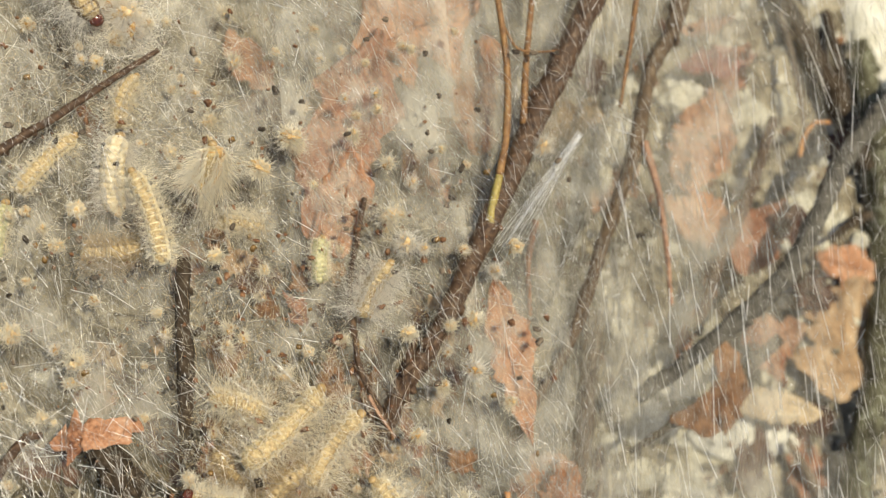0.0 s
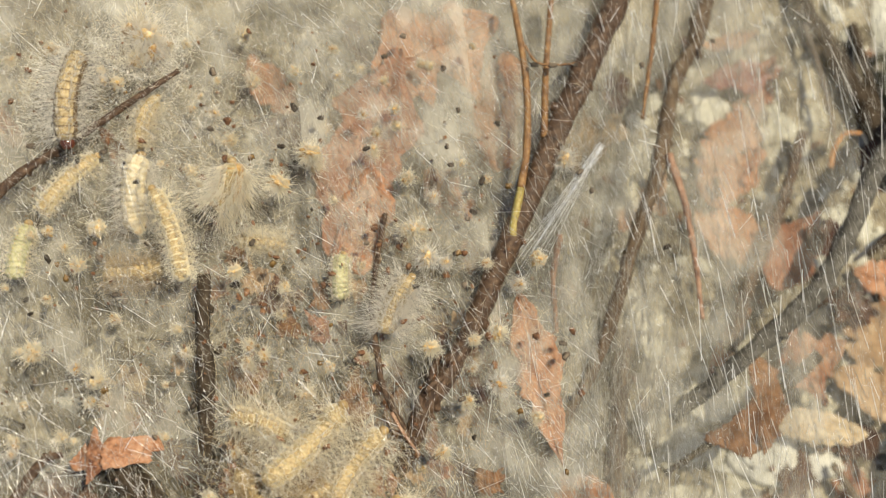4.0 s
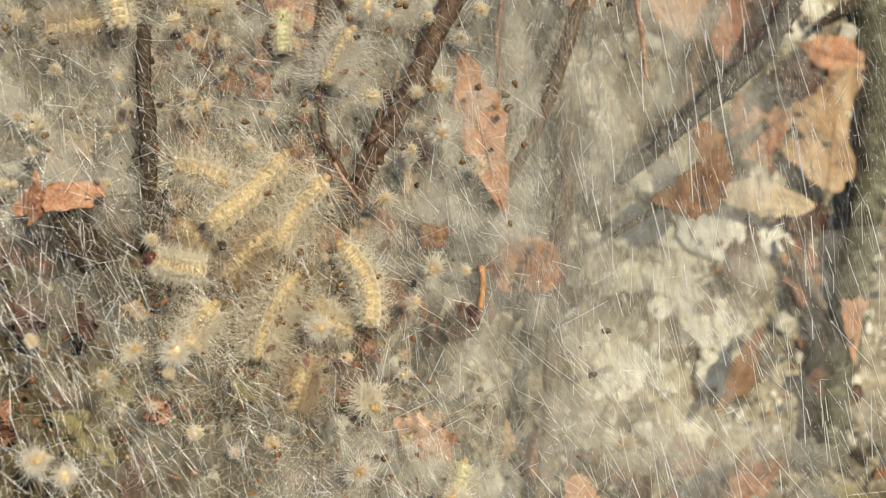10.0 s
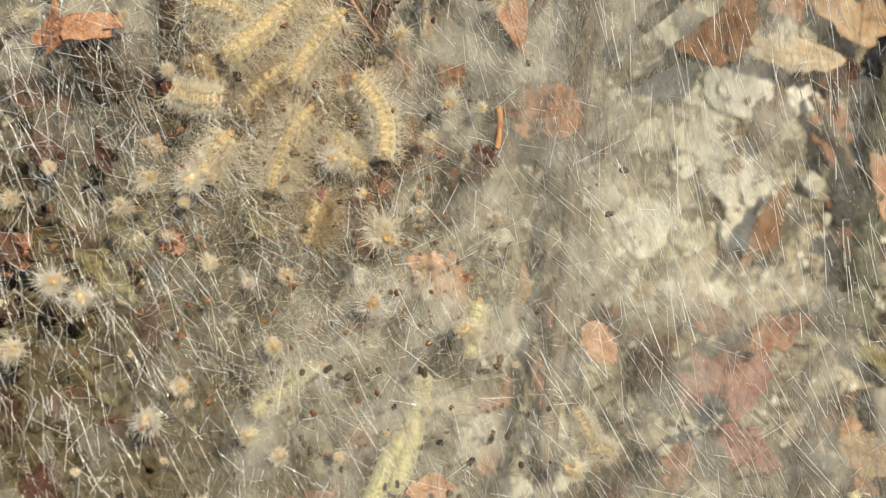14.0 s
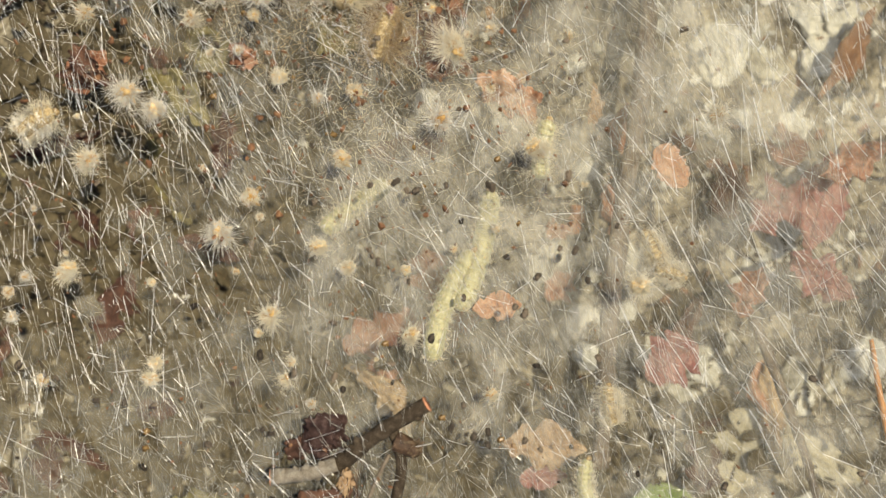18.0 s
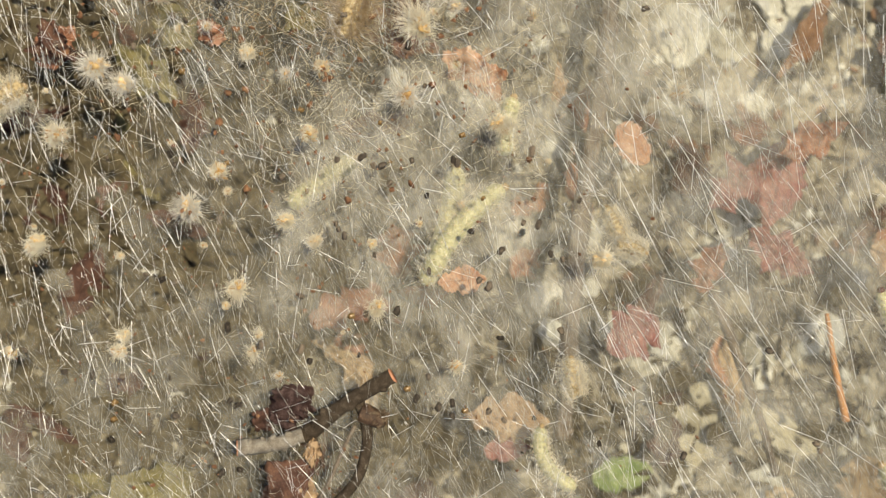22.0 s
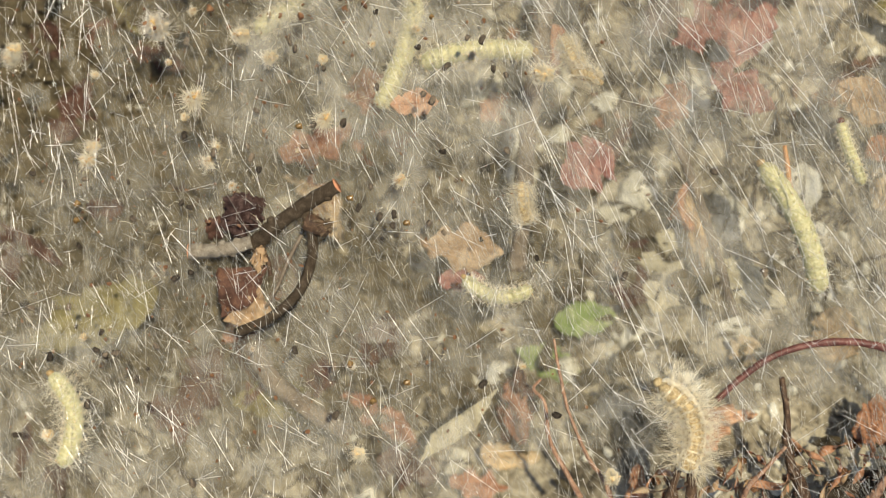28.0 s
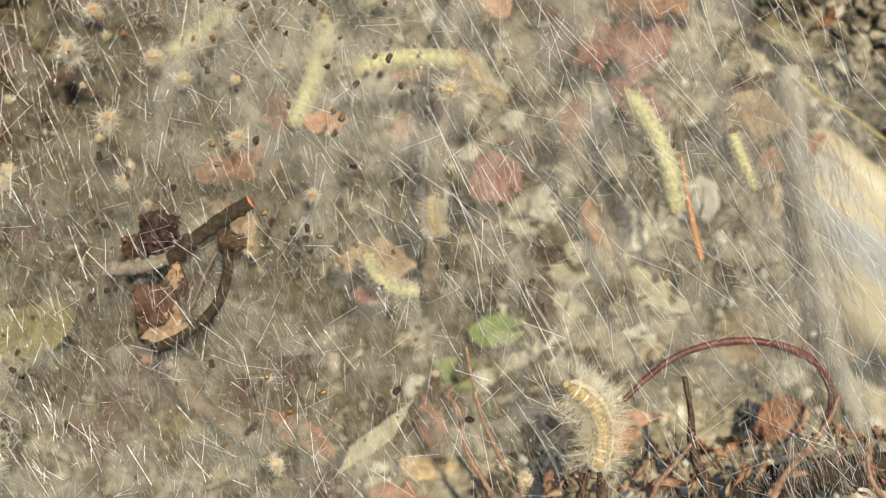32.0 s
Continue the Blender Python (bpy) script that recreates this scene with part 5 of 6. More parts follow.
for k in range(34):
    a, b = r6.gauss(101, 16), r6.gauss(25, 20)
    if 72 < a < 142:
        stone(a, b, r6.uniform(2.5, 7.5), (1, r6.uniform(0.5, 1), r6.uniform(0.1, 0.2)), PALE_STONE, "pale cream weathered stone on the soil", 30 + k, r6.uniform(-1, 1.5), r6.uniform(0, 360), 0.6)
for k in range(34):
    a, b = r6.uniform(75, 165), r6.uniform(45, 150)
    stone(a, b, r6.uniform(2.5, 9), (1, r6.uniform(0.6, 1), r6.uniform(0.18, 0.3)), PALE_STONE, "pale cream flat stone among fallen leaves", 230 + k, r6.uniform(-1, 1), r6.uniform(0, 360), 0.6)
for k in range(26):
    a, b = r6.uniform(20, 150), r6.uniform(-140, -30)
    stone(a, b, r6.uniform(2.5, 6), (1, r6.uniform(0.6, 1), r6.uniform(0.35, 0.6)), PALE_STONE, "pale weathered stone in the litter", 130 + k, r6.uniform(-1, 1), r6.uniform(0, 360), 0.6)
BANDED = thing("stone", spot(171.3, -84.5, 62.0, -48), "blue-grey and yellow banded stone", "stone", "stones on the soil")
from_arrays("rock", *lump(34, (1.5, 0.62, 0.5), 0.35, 22, 4, 0.8), GREY_STONE, BANDED)

# ---- caterpillars ----
caterpillar((22.4, 42.7, 0.0), (26.6, 24.2, 0.0), -3.0, 4.6, "bright yellow caterpillar curved on the silk", hair_len=2.2, hair_wide=0.03)
caterpillar((-24.5, 114.2, 0.0), (-19.5, 93.5, 0.0), -1.0, 4.2, "golden yellow caterpillar hanging in the silk", seed=2, hair_len=2.4, wart=WART)
caterpillar((-7.1, 118.8, 0.0), (-11.9, 110.3, 3.0), -1.5, 5.2, "tan caterpillar with a fan of long hairs", hair=HAIR, seed=3, hair_len=6.0, per=12, skin=CREAM_SKIN, back=YELLOW_SKIN, hair_wide=0.034, sweep=(-0.6, -1.2))
caterpillar((-26.9, 122.4, 3.0), (-29.0, 106.5, 4.0), 1.2, 5.4, "pale cream hairy caterpillar behind silk", hair=WHITE_HAIR, seed=4, hair_len=3.2, per=16, skin=YELLOW_SKIN, back=PALE_SKIN)
caterpillar((-22.9, 136.7, 6.0), (-27.1, 125.0, 6.0), 1.5, 3.8, "pale yellow caterpillar behind silk", seed=5, hair_len=2.5)
caterpillar((-36.5, 123.5, 3.0), (-49.1, 111.7, 4.0), 0.5, 3.8, "brownish yellow caterpillar on the silk", seed=6, hair_len=1.5)
caterpillar((12.4, 63.6, 1.0), (-5.6, 49.1, 2.0), -1, 5.8, "thick yellow caterpillar with soft hairs", seed=7, hair_len=4.2, per=8, hair_wide=0.034)
caterpillar((20.7, 57.4, 1.0), (8.3, 42.6, 3.0), 1.0, 5.4, "olive-cream caterpillar with long hairs", hair=HAIR, seed=8, hair_len=5.0, per=8, skin=PALE_SKIN, hair_wide=0.034)
caterpillar((30.1, 90.4, 2.0), (23.3, 78.7, 3.0), 1.0, 4.6, "grey-cream hairy caterpillar in the silk", hair=WHITE_HAIR, seed=9, hair_len=4.5, per=16, skin=OLIVE_SKIN, hair_wide=0.03)
caterpillar((-24.4, 98.2, 11.0), (-37.8, 98.8, 11.0), -0.5, 5.2, "dull brown caterpillar deep in silk", seed=10, hair_len=3.0, skin=OLIVE_SKIN, hair=BROWN_HAIR)
caterpillar((-7.3, 104.0, 11.0), (3.4, 101.7, 11.0), 0.5, 3.6, "pale yellow caterpillar deep in silk", seed=11, hair_len=2.5, skin=YELLOW_SKIN)
caterpillar((15.7, 97.4, 5.0), (14.6, 87.5, 5.0), 0.6, 3.8, "small green-yellow caterpillar hanging in silk", seed=12, hair_len=1.8, skin=GREEN_SKIN)
caterpillar((-52.1, 109.8, 5.0), (-54.9, 97.7, 5.0), 0.6, 4.4, "green-yellow caterpillar beside the twig", seed=13, hair_len=2.0, skin=GREEN_SKIN)
caterpillar((-17.4, 43.7, 1.0), (-6.3, 40.0, 1.0), 0.6, 4.4, "pinkish pale caterpillar with a dark head", seed=14, hair_len=2.2, per=18, skin=PALE_SKIN, head=HEAD, hair_wide=0.03)
caterpillar((-5.3, 32.5, 1.0), (-11.8, 23.4, 2.0), 0.8, 5.0, "brown and cream banded caterpillar in silk", seed=15, hair_len=3.4, per=8, skin=PALE_SKIN, hair_wide=0.034)
caterpillar((12.0, 36.7, 2.0), (2.5, 19.5, 3.0), 1.5, 5.2, "grey-brown caterpillar with a brush of long pale hairs", seed=16, hair_len=6.0, per=15, skin=OLIVE_SKIN, hair=HAIR, hair_wide=0.03)
caterpillar((8.8, 47.2, 3.0), (-3.0, 37.6, 4.0), 1.0, 4.8, "brown long-haired caterpillar in a cluster", seed=17, hair_len=5.5, per=8, skin=OLIVE_SKIN, hair=BROWN_HAIR, hair_wide=0.034)
caterpillar((0.4, 58.6, 6.0), (-11.8, 64.2, 7.0), 1.0, 4.6, "yellowish caterpillar in a cluster", seed=18, hair_len=4.5, per=8, skin=YELLOW_SKIN, hair_wide=0.034)
caterpillar((17.4, 31.9, 4.0), (23.5, 24.4, 4.0), 2.2, 4.0, "olive curled caterpillar with a white tuft", seed=19, hair_len=2.5, skin=OLIVE_SKIN)
caterpillar((7.9, 42.1, 6.0), (0.8, 26.7, 7.0), -1.0, 4.6, "tan long-haired caterpillar packed among others", seed=41, hair_len=5.5, per=9, skin=OLIVE_SKIN, hair=BROWN_HAIR)
caterpillar((-11.0, 51.8, 8.0), (-3.2, 43.4, 8.0), 0.8, 4.4, "golden brown hairy caterpillar packed in silk", seed=42, hair_len=5.0, per=9, skin=OLIVE_SKIN, hair=BROWN_HAIR)
caterpillar((13.6, 19.0, 6.0), (9.4, 8.3, 7.0), 0.8, 4.4, "brown hairy caterpillar below the cluster", seed=43, hair_len=5.0, per=9, skin=OLIVE_SKIN, hair=BROWN_HAIR)
caterpillar((31.7, -21.6, 13.5), (22.3, -47.6, 13.5), -1.5, 5.0, "pale green-yellow caterpillar stretched in silk", seed=20, hair_len=1.8, skin=GREEN_SKIN)
caterpillar((9.2, -18.1, 15.0), (-6.3, -27.7, 15.0), 0.8, 4.6, "yellow-green caterpillar deep in silk", seed=21, hair_len=2.0, skin=GREEN_SKIN)
caterpillar((45.6, -7.5, 11.0), (43.0, -19.9, 11.0), 0.8, 4.2, "yellowish caterpillar beside a rust leaf", seed=22, hair_len=2.2, skin=GREEN_SKIN)
caterpillar((54.2, -67.2, 13.0), (55.1, -76.2, 13.0), 0.5, 3.6, "short yellow caterpillar under the web", seed=23, hair_len=1.6)
caterpillar((65.6, -33.7, 14.0), (68.8, -41.1, 14.0), 0.3, 3.6, "yellow caterpillar in the haze", seed=24, hair_len=1.6)
caterpillar((73.3, -44.5, 13.0), (67.0, -42.2, 13.0), 0.5, 3.4, "small yellow caterpillar in the haze", seed=25, hair_len=1.6)
caterpillar((125.2, -57.4, 9.0), (128.9, -71.7, 9.0), 0.3, 2.8, "slim green-yellow caterpillar with a dark red head", seed=26, hair_len=1.0, skin=GREEN_SKIN, head=HEAD)
caterpillar((-54.9, -105.0, 5.0), (-53.1, -126.0, 5.0), -3.5, 4.4, "yellow-green caterpillar crouched in the silk", seed=27, hair_len=3.4, skin=GREEN_SKIN)
caterpillar((81.4, -112.3, 0.0), (85.7, -131.7, 2.0), -5.0, 5.3, "cream long-haired caterpillar climbing a dry stem", seed=28, hair=HAIR, hair_len=3.9, per=18, skin=PALE_SKIN, back=OLIVE_SKIN, head=OLIVE_SKIN, hair_wide=0.034)
caterpillar((-62.8, 3.4, 12.0), (-71.9, -0.9, 12.0), 0.5, 4.4, "olive caterpillar deep in the shade", seed=29, hair_len=2.2, skin=OLIVE_SKIN)
CRAWLER = caterpillar((-45.0, 133.6, -2.0), (-32.9, 150.2, -2.0), -1.0, 5.2, "dark-banded crawling caterpillar with white hairs", seed=30, skin=DARK_SKIN, hair=WHITE_HAIR, hair_len=6.0, per=8, head=HEAD, wart=WART)
CLIMBER = caterpillar((108.0, -66.4, 9.0), (118.5, -95.7, 9.0), -2.0, 5.0, "pale green caterpillar climbing by a needle", seed=31, hair_len=1.6, skin=GREEN_SKIN, hair=WHITE_HAIR)
STRETCHER = caterpillar((57.7, -37.0, 11.0), (31.7, -38.7, 11.0), 2.0, 4.8, "green-yellow caterpillar reaching across the silk", seed=32, hair_len=1.6, skin=GREEN_SKIN)
LOOPER = caterpillar((40.4, -87.7, 11.0), (55.9, -89.5, 11.0), 3.2, 3.4, "yellow looping caterpillar under the web", seed=33, hair_len=1.6, skin=GREEN_SKIN)

# ---- shed skins ----
for args in ((10.1, 120.1, 0.0, 2, 0, 0, 1.6), (2.7, 113.5, -1.0, 2, -25, 0, 1.6), (31.4, 113.0, 1.0, 0, 50, 0, 1.0), (33.8, 94.4, -1.0, 1, 80, 0, 1.3), (31.1, 101.5, 2.0, 3, 20, 0, 1.2), (58.7, 91.9, -2.0, 4, 0, 0, 1.3), (-8.4, 95.0, 0.0, 2, 30, 0, 1.1), (-37.0, 107.0, 2.0, 4, 60, 0, 1.4), (32.8, 74.7, 0.0, 2, 10, 0, 1.2), (47.0, 64.9, -1.0, 1, 140, 0, 1.1)):
    tuft(*args)
for args in ((32.9, 51.7, 0.0, 2, 40, 0, 1.1), (54.9, 57.2, -1.0, 3, 0, 0, 0.8), (-51.6, 81.3, 2.0, 0, 90, 0, 1.4), (-39.2, 73.9, 1.0, 3, 200, 0, 1.1), (10.2, 72.3, 0.0, 4, 10, 0, 1.0), (48.2, 76.3, 1.0, 2, 70, 0, 1.2), (-3.6, 76.3, 3.0, 2, 120, 0, 0.9), (39.9, 62.1, 0.0, 3, 45, 0, 0.8), (23.6, 41.6, 1.0, 4, 30, 0, 1.2), (-42.1, 99.7, 6.0, 0, 10, 0, 1.1)):
    tuft(*args)
for args in ((-47.9, 107.7, 5.0, 4, 80, 0, 0.9), (-30.7, 139.0, 1.0, 4, 20, 0, 1.1), (-26.3, 144.4, 2.0, 0, 70, 0, 1.2), (-45.2, 148.8, 5.0, 4, 0, 0, 1.2), (-16.8, 119.3, 7.0, 4, 10, 0, 1.1), (-7.6, 126.2, 9.0, 0, 40, 0, 1.1), (54.3, 86.9, 2.0, 1, 0, 0, 0.9), (68.6, 115.2, 3.0, 1, 60, 0, 1.2), (47.5, 92.6, 2.0, 2, 20, 0, 0.8), (38.3, 93.3, 2.0, 1, 20, 0, 0.8), (-15.3, 148.1, 4.0, 4, 10, 0, 0.8)):
    tuft(*args)
for args in ((-24.0, 149.4, 2.0, 1, 0, 0, 1.9), (-26.6, 151.4, 3.0, 3, 180, 0, 1.7), (-22.6, 145.9, 2.0, 1, 70, 0, 1.4)):
    tuft(*args)
for args in ((15.9, 25.0, -1.0, 1, 0, 0, 1.3), (-22.8, 24.8, 1.0, 3, 0, 0, 1.1), (-14.1, 23.2, 0.0, 1, 50, 0, 1.5), (-29.4, 19.6, 2.0, 3, 90, 0, 1.0), (-43.4, 28.9, 2.0, 4, 20, 0, 1.1), (25.4, 9.0, 1.0, 3, 250, 0, 1.5), (42.0, 35.3, 0.0, 3, 200, 0, 1.1), (-16.0, 19.1, 2.0, 4, 70, 0, 1.0), (-52.8, 23.4, 6.0, 0, 0, 0, 1.2)):
    tuft(*args)
for args in ((-43.5, 4.3, -1.0, 1, 0, 0, 1.4), (-38.1, 0.6, 0.0, 1, 100, 0, 1.2), (-54.0, -8.5, 4.0, 0, 0, 0, 1.4), (25.9, 7.8, 0.0, 3, 300, 0, 1.5), (21.6, -6.3, 3.0, 1, 40, 0, 1.3), (0.1, -13.0, 0.0, 4, 0, 0, 1.3), (-19.6, -19.6, 0.0, 4, 90, 0, 1.4), (-28.2, -25.7, 7.0, 1, 70, 0, 1.1), (-12.1, 6.0, 5.0, 0, 0, 0, 1.1), (-6.0, -30.7, 1.0, 2, 0, 0, 1.0), (40.7, -13.5, 1.0, 2, 40, 0, 1.2)):
    tuft(*args)
for args in ((-17.7, -44.4, 1.0, 3, 30, 0, 1.2), (-6.8, -31.0, 1.0, 2, 10, 0, 1.0), (60.3, -44.8, -2.0, 0, 0, 0, 1.4), (-59.0, -30.9, 1.0, 2, 0, 0, 1.1), (11.6, -51.0, 1.0, 3, 30, 0, 1.0), (-1.1, -35.8, 4.0, 3, 30, 0, 0.7), (84.5, -8.7, 16.0, 0, 30, 0, 1.6), (3.6, 1.8, 6.0, 4, 30, 0, 1.3), (-54.8, -9.0, 5.0, 0, 30, 0, 1.2), (41.5, -14.3, 2.0, 3, 130, 0, 1.2)):
    tuft(*args)
for args in ((-60.6, -32.0, 3.0, 2, 30, 0, 1.2), (-0.5, -35.9, 4.0, 0, 30, 0, 0.9), (11.6, -37.5, 2.0, 4, 30, 0, 0.8), (-28.0, -26.7, 9.0, 1, 30, 0, 1.4), (27.5, -65.3, 2.0, 2, 30, 0, 0.9), (-68.9, -54.8, 8.0, 4, 30, 0, 1.0), (-44.2, -53.2, 8.0, 0, 30, 0, 1.0), (-15.8, -58.4, 4.0, 3, 30, 0, 0.8), (-73.6, -35.2, 5.0, 4, 30, 0, 0.9), (0.2, -13.5, 2.0, 4, 100, 0, 1.0), (15.3, -125.1, 3.0, 2, 0, 0, 1.0), (70.6, -133.1, 6.0, 4, 0, 0, 1.3), (-45.4, -56.4, 7.0, 0, 0, 0, 1.1), (-55.5, -118.6, 3.0, 4, 40, 0, 1.0)):
    tuft(*args)

r2 = random.Random(2)
for k in range(105):
    a, b = r2.uniform(-75, 55), r2.uniform(10, 150)
    if a < -30 and b < 48:
        continue
    tuft(a, b, r2.uniform(0, 9), r2.randrange(5), r2.uniform(0, 360), 0, r2.uniform(0.45, 0.95))
for k in range(26):
    a, b = r2.uniform(-75, 60), r2.uniform(-110, 10)
    tuft(a, b, r2.uniform(2, 12), r2.randrange(5), r2.uniform(0, 360), 0, r2.uniform(0.35, 0.7))

# ---- head capsules ----
for args in ((40.9, 94.8, -1.0, 20), (-0.0, 95.8, -1.0, 50), (6.6, 37.1, -1.0, 80), (-12.6, 48.0, 0.0, 10), (21.5, 33.8, -1.0, 0), (6.1, -52.6, -1.0, 0), (-45.4, -66.8, 0.0, 40), (16.7, -69.1, -1.0, 0), (-26.0, 2.6, 2.0, 0), (14.5, -105.6, 2.0, 60), (26.9, -110.2, 2.0, 0), (19.2, -113.9, 2.0, 30), (-45.6, 136.7, 3.0, 0), (-44.2, 96.8, 3.0, 60), (51.5, 58.7, 1.0, 10), (-37.1, 71.9, 0.0, 30), (-46.1, -70.4, 1.0, 30), (28.7, -75.1, 1.0, 0), (55.0, 110.1, 4.0, 0), (-2.9, 120.7, 3.0, 30)):
    capsule(*args, kind=int(args[3]) // 10, scale=0.9)

# ---- droppings ----
for args in ((47.8, 110.6, -2.0, 60), (40.9, 119.3, -1.0, 110), (41.3, 115.0, -1.0, 0), (22.6, 120.0, -1.0, 20), (7.4, 130.8, 0.0, 120), (13.2, 128.0, 0.0, 0), (-11.3, 127.4, 1.0, 0), (-30.5, 120.3, 1.0, 70), (-49.7, 126.0, 1.0, 0), (-36.9, 138.6, 1.0, 90), (70.6, 111.0, -2.0, 30), (72.8, 106.5, -2.0, 100), (44.0, 102.4, 0.0, 0), (20.8, 98.8, 0.0, 10), (40.3, 94.8, -1.0, 80), (41.7, 87.7, 0.0, 90), (30.8, 88.3, 0.0, 0), (-33.8, 91.9, 0.0, 0), (12.0, 77.8, 0.0, 110), (90.2, 92.7, 2.0, 0), (62.8, 72.8, 1.0, 0), (63.2, 69.9, 1.0, 40)):
    pellet(*args, kind=int(args[0]), scale=0.95)
for args in ((38.4, 62.6, -1.0, 0), (40.5, 54.1, 0.0, 90), (31.8, 50.8, 0.0, 0), (-39.6, 74.5, 0.0, 70), (-31.1, 75.6, 0.0, 50), (-23.2, 71.8, 1.0, 0), (-2.6, 45.5, 0.0, 0), (33.5, 146.0, 0.0, 0), (41.8, 137.5, -1.0, 60), (44.5, 127.8, 0.0, 90), (108.4, 141.9, 3.0, 0), (62.8, 136.8, -2.0, 0), (67.2, 136.5, -2.0, 0), (72.6, 136.3, -2.0, 0), (89.5, 136.1, 1.0, 90), (-27.9, 116.3, 0.0, 0), (-4.6, 88.1, 0.0, 20), (-38.5, 142.9, 3.0, 90), (-9.9, 140.7, 2.0, 100), (46.0, 104.6, 3.0, 0), (53.6, 124.5, 2.0, 0), (29.0, 142.1, 2.0, 0)):
    pellet(*args, kind=int(args[0]), scale=0.95)
for args in ((37.3, 32.5, -2.0, 80), (16.7, 16.1, -1.0, 0), (47.4, -20.5, -2.0, 70), (5.7, -19.1, -1.0, 60), (11.1, -18.9, -1.0, 30), (15.2, -21.0, 0.0, 20), (30.4, -21.1, -1.0, 90), (16.5, -24.8, -1.0, 40), (4.4, -32.6, 0.0, 90), (49.6, 8.2, 1.0, 0), (9.8, 40.3, -1.0, 0), (-2.3, 44.5, 0.0, 0), (9.7, 11.8, 0.0, 0), (-28.6, -17.4, 0.0, 90), (79.3, 17.9, 1.0, 0), (74.9, 8.6, 1.0, 0), (-35.6, 8.6, 1.0, 90), (33.1, -36.6, 0.0, 0), (56.8, -31.9, -1.0, 70), (24.3, -28.2, 0.0, 90), (21.7, -20.3, 2.0, 90)):
    pellet(*args, kind=int(args[0]), scale=0.95)
for args in ((21.4, -66.8, -1.0, 90), (23.0, -73.5, -1.0, 80), (26.1, -73.1, 0.0, 100), (33.7, -75.5, 0.0, 60), (18.4, -71.3, -1.0, 50), (9.1, -52.3, 0.0, 70), (15.8, -52.3, 0.0, 60), (12.0, -39.9, 0.0, 70), (4.9, -33.9, -1.0, 110), (6.9, -57.0, 0.0, 0), (-5.2, -58.7, 0.0, 60), (-20.9, -68.1, -2.0, 40), (-19.0, -69.2, -2.0, 0), (-43.3, -61.3, 0.0, 0), (-55.4, -59.4, 0.0, 0), (49.5, -42.8, -2.0, 90), (47.2, -20.8, -2.0, 90), (31.2, -21.7, -1.0, 80), (37.5, -60.0, 0.0, 0), (-16.3, -41.1, 0.0, 0), (33.9, -47.2, -1.0, 60), (95.8, -67.7, 0.0, 0), (104.9, -90.3, 0.0, 90)):
    pellet(*args, kind=int(args[0]), scale=0.98)
for args in ((43.9, -110.7, -3.0, 50), (56.8, -84.3, -1.0, 110), (36.8, -77.7, 0.0, 130), (2.9, -101.8, -1.0, 90), (-53.1, -100.8, 0.0, 90), (-37.8, -100.6, 0.0, 0), (-40.2, -100.8, 0.0, 0), (-30.6, -112.9, 0.0, 100), (-21.7, -130.1, 0.0, 100), (-45.2, -111.8, 1.0, 90), (-61.4, -117.9, 0.0, 0), (59.3, -118.5, 1.0, 0), (11.0, -116.5, 1.0, 60), (75.5, -89.2, 2.0, 60), (35.8, -48.7, -1.0, 60), (6.0, -35.4, -1.0, 90), (52.1, -44.2, -1.0, 100), (47.4, -36.3, -2.0, 60), (44.3, -35.7, -2.0, 60), (39.2, -41.3, 0.0, 40), (-3.6, -61.5, 0.0, 90), (-13.6, -57.1, 0.0, 80), (25.8, -75.6, -1.0, 100), (105.7, -89.5, 4.0, 0)):
    pellet(*args, kind=int(args[0]), scale=0.98)
r9 = random.Random(9)
for k in range(150):
    a, b = r9.gauss(-30, 38), r9.uniform(-110, 130)
    if -100 < a < 75:
        pellet(a, b, r9.uniform(0, 13), r9.uniform(0, 180), k, r9.uniform(0.5, 1.1))
for k in range(44):
    capsule(r9.gauss(-10, 35), r9.uniform(-30, 145), r9.uniform(1, 12), r9.uniform(0, 180), k, r9.uniform(0.5, 0.8))

# ---- loose litter on the soil ----
r5 = random.Random(5)
MIX = [RUST_LEAF, ORANGE_LEAF, TAN_LEAF, DARK_LEAF, DARK_LEAF, RUST_LEAF]
WORD = {"rust_leaf": "rust-brown", "orange_leaf": "orange", "tan_leaf": "tan", "dark_brown_leaf": "dark brown", "olive_leaf": "olive-brown"}
for k in range(150):
    a, b = r5.uniform(-110, 150), r5.uniform(-150, 150)
    if (55 < a < 120 and -10 < b < 60) and r5.random() < 0.8:
        continue
    # Low on the left mostly dark leaves, their colour standing in for shade.
    m = r5.choice((DARK_LEAF, DARK_LEAF, OLIVE_LEAF)) if a < 0 and b < 45 and r5.random() < 0.92 else r5.choice(MIX)
    leaf("leaf", a, b, on_ground(a, b, r5.uniform(2, 7)), r5.uniform(8, 24), r5.uniform(4, 12), r5.uniform(0, 360), m, WORD[m.name] + " dead leaf lying in the litter", r5.uniform(-25, 25), r5.uniform(-20, 20), r5.uniform(0, 0.6), r5.uniform(0.1, 0.35), r5.choice((0, 0, 0.15, 0.3)), seed=100 + k, group="leaf litter")
bits = []
for k in range(4500):
    a, b = r5.uniform(-120, 155), r5.uniform(-150, 155)
    if a > 58 and b > -15 or a > 35 and b < -95:
        continue
    c = on_ground(a, b, r5.uniform(0.5, 2.5))
    ang, ln = r5.uniform(0, 6.28), r5.uniform(2, 9) / 2
    d = Vector((math.cos(ang) * ln, math.sin(ang) * ln, r5.gauss(0, 0.8)))
    p = Vector((a, b, -c))
    bits.append((WEB.to_3x3() @ (p - d), WEB.to_3x3() @ (p + d), r5.uniform(0.2, 0.7)))
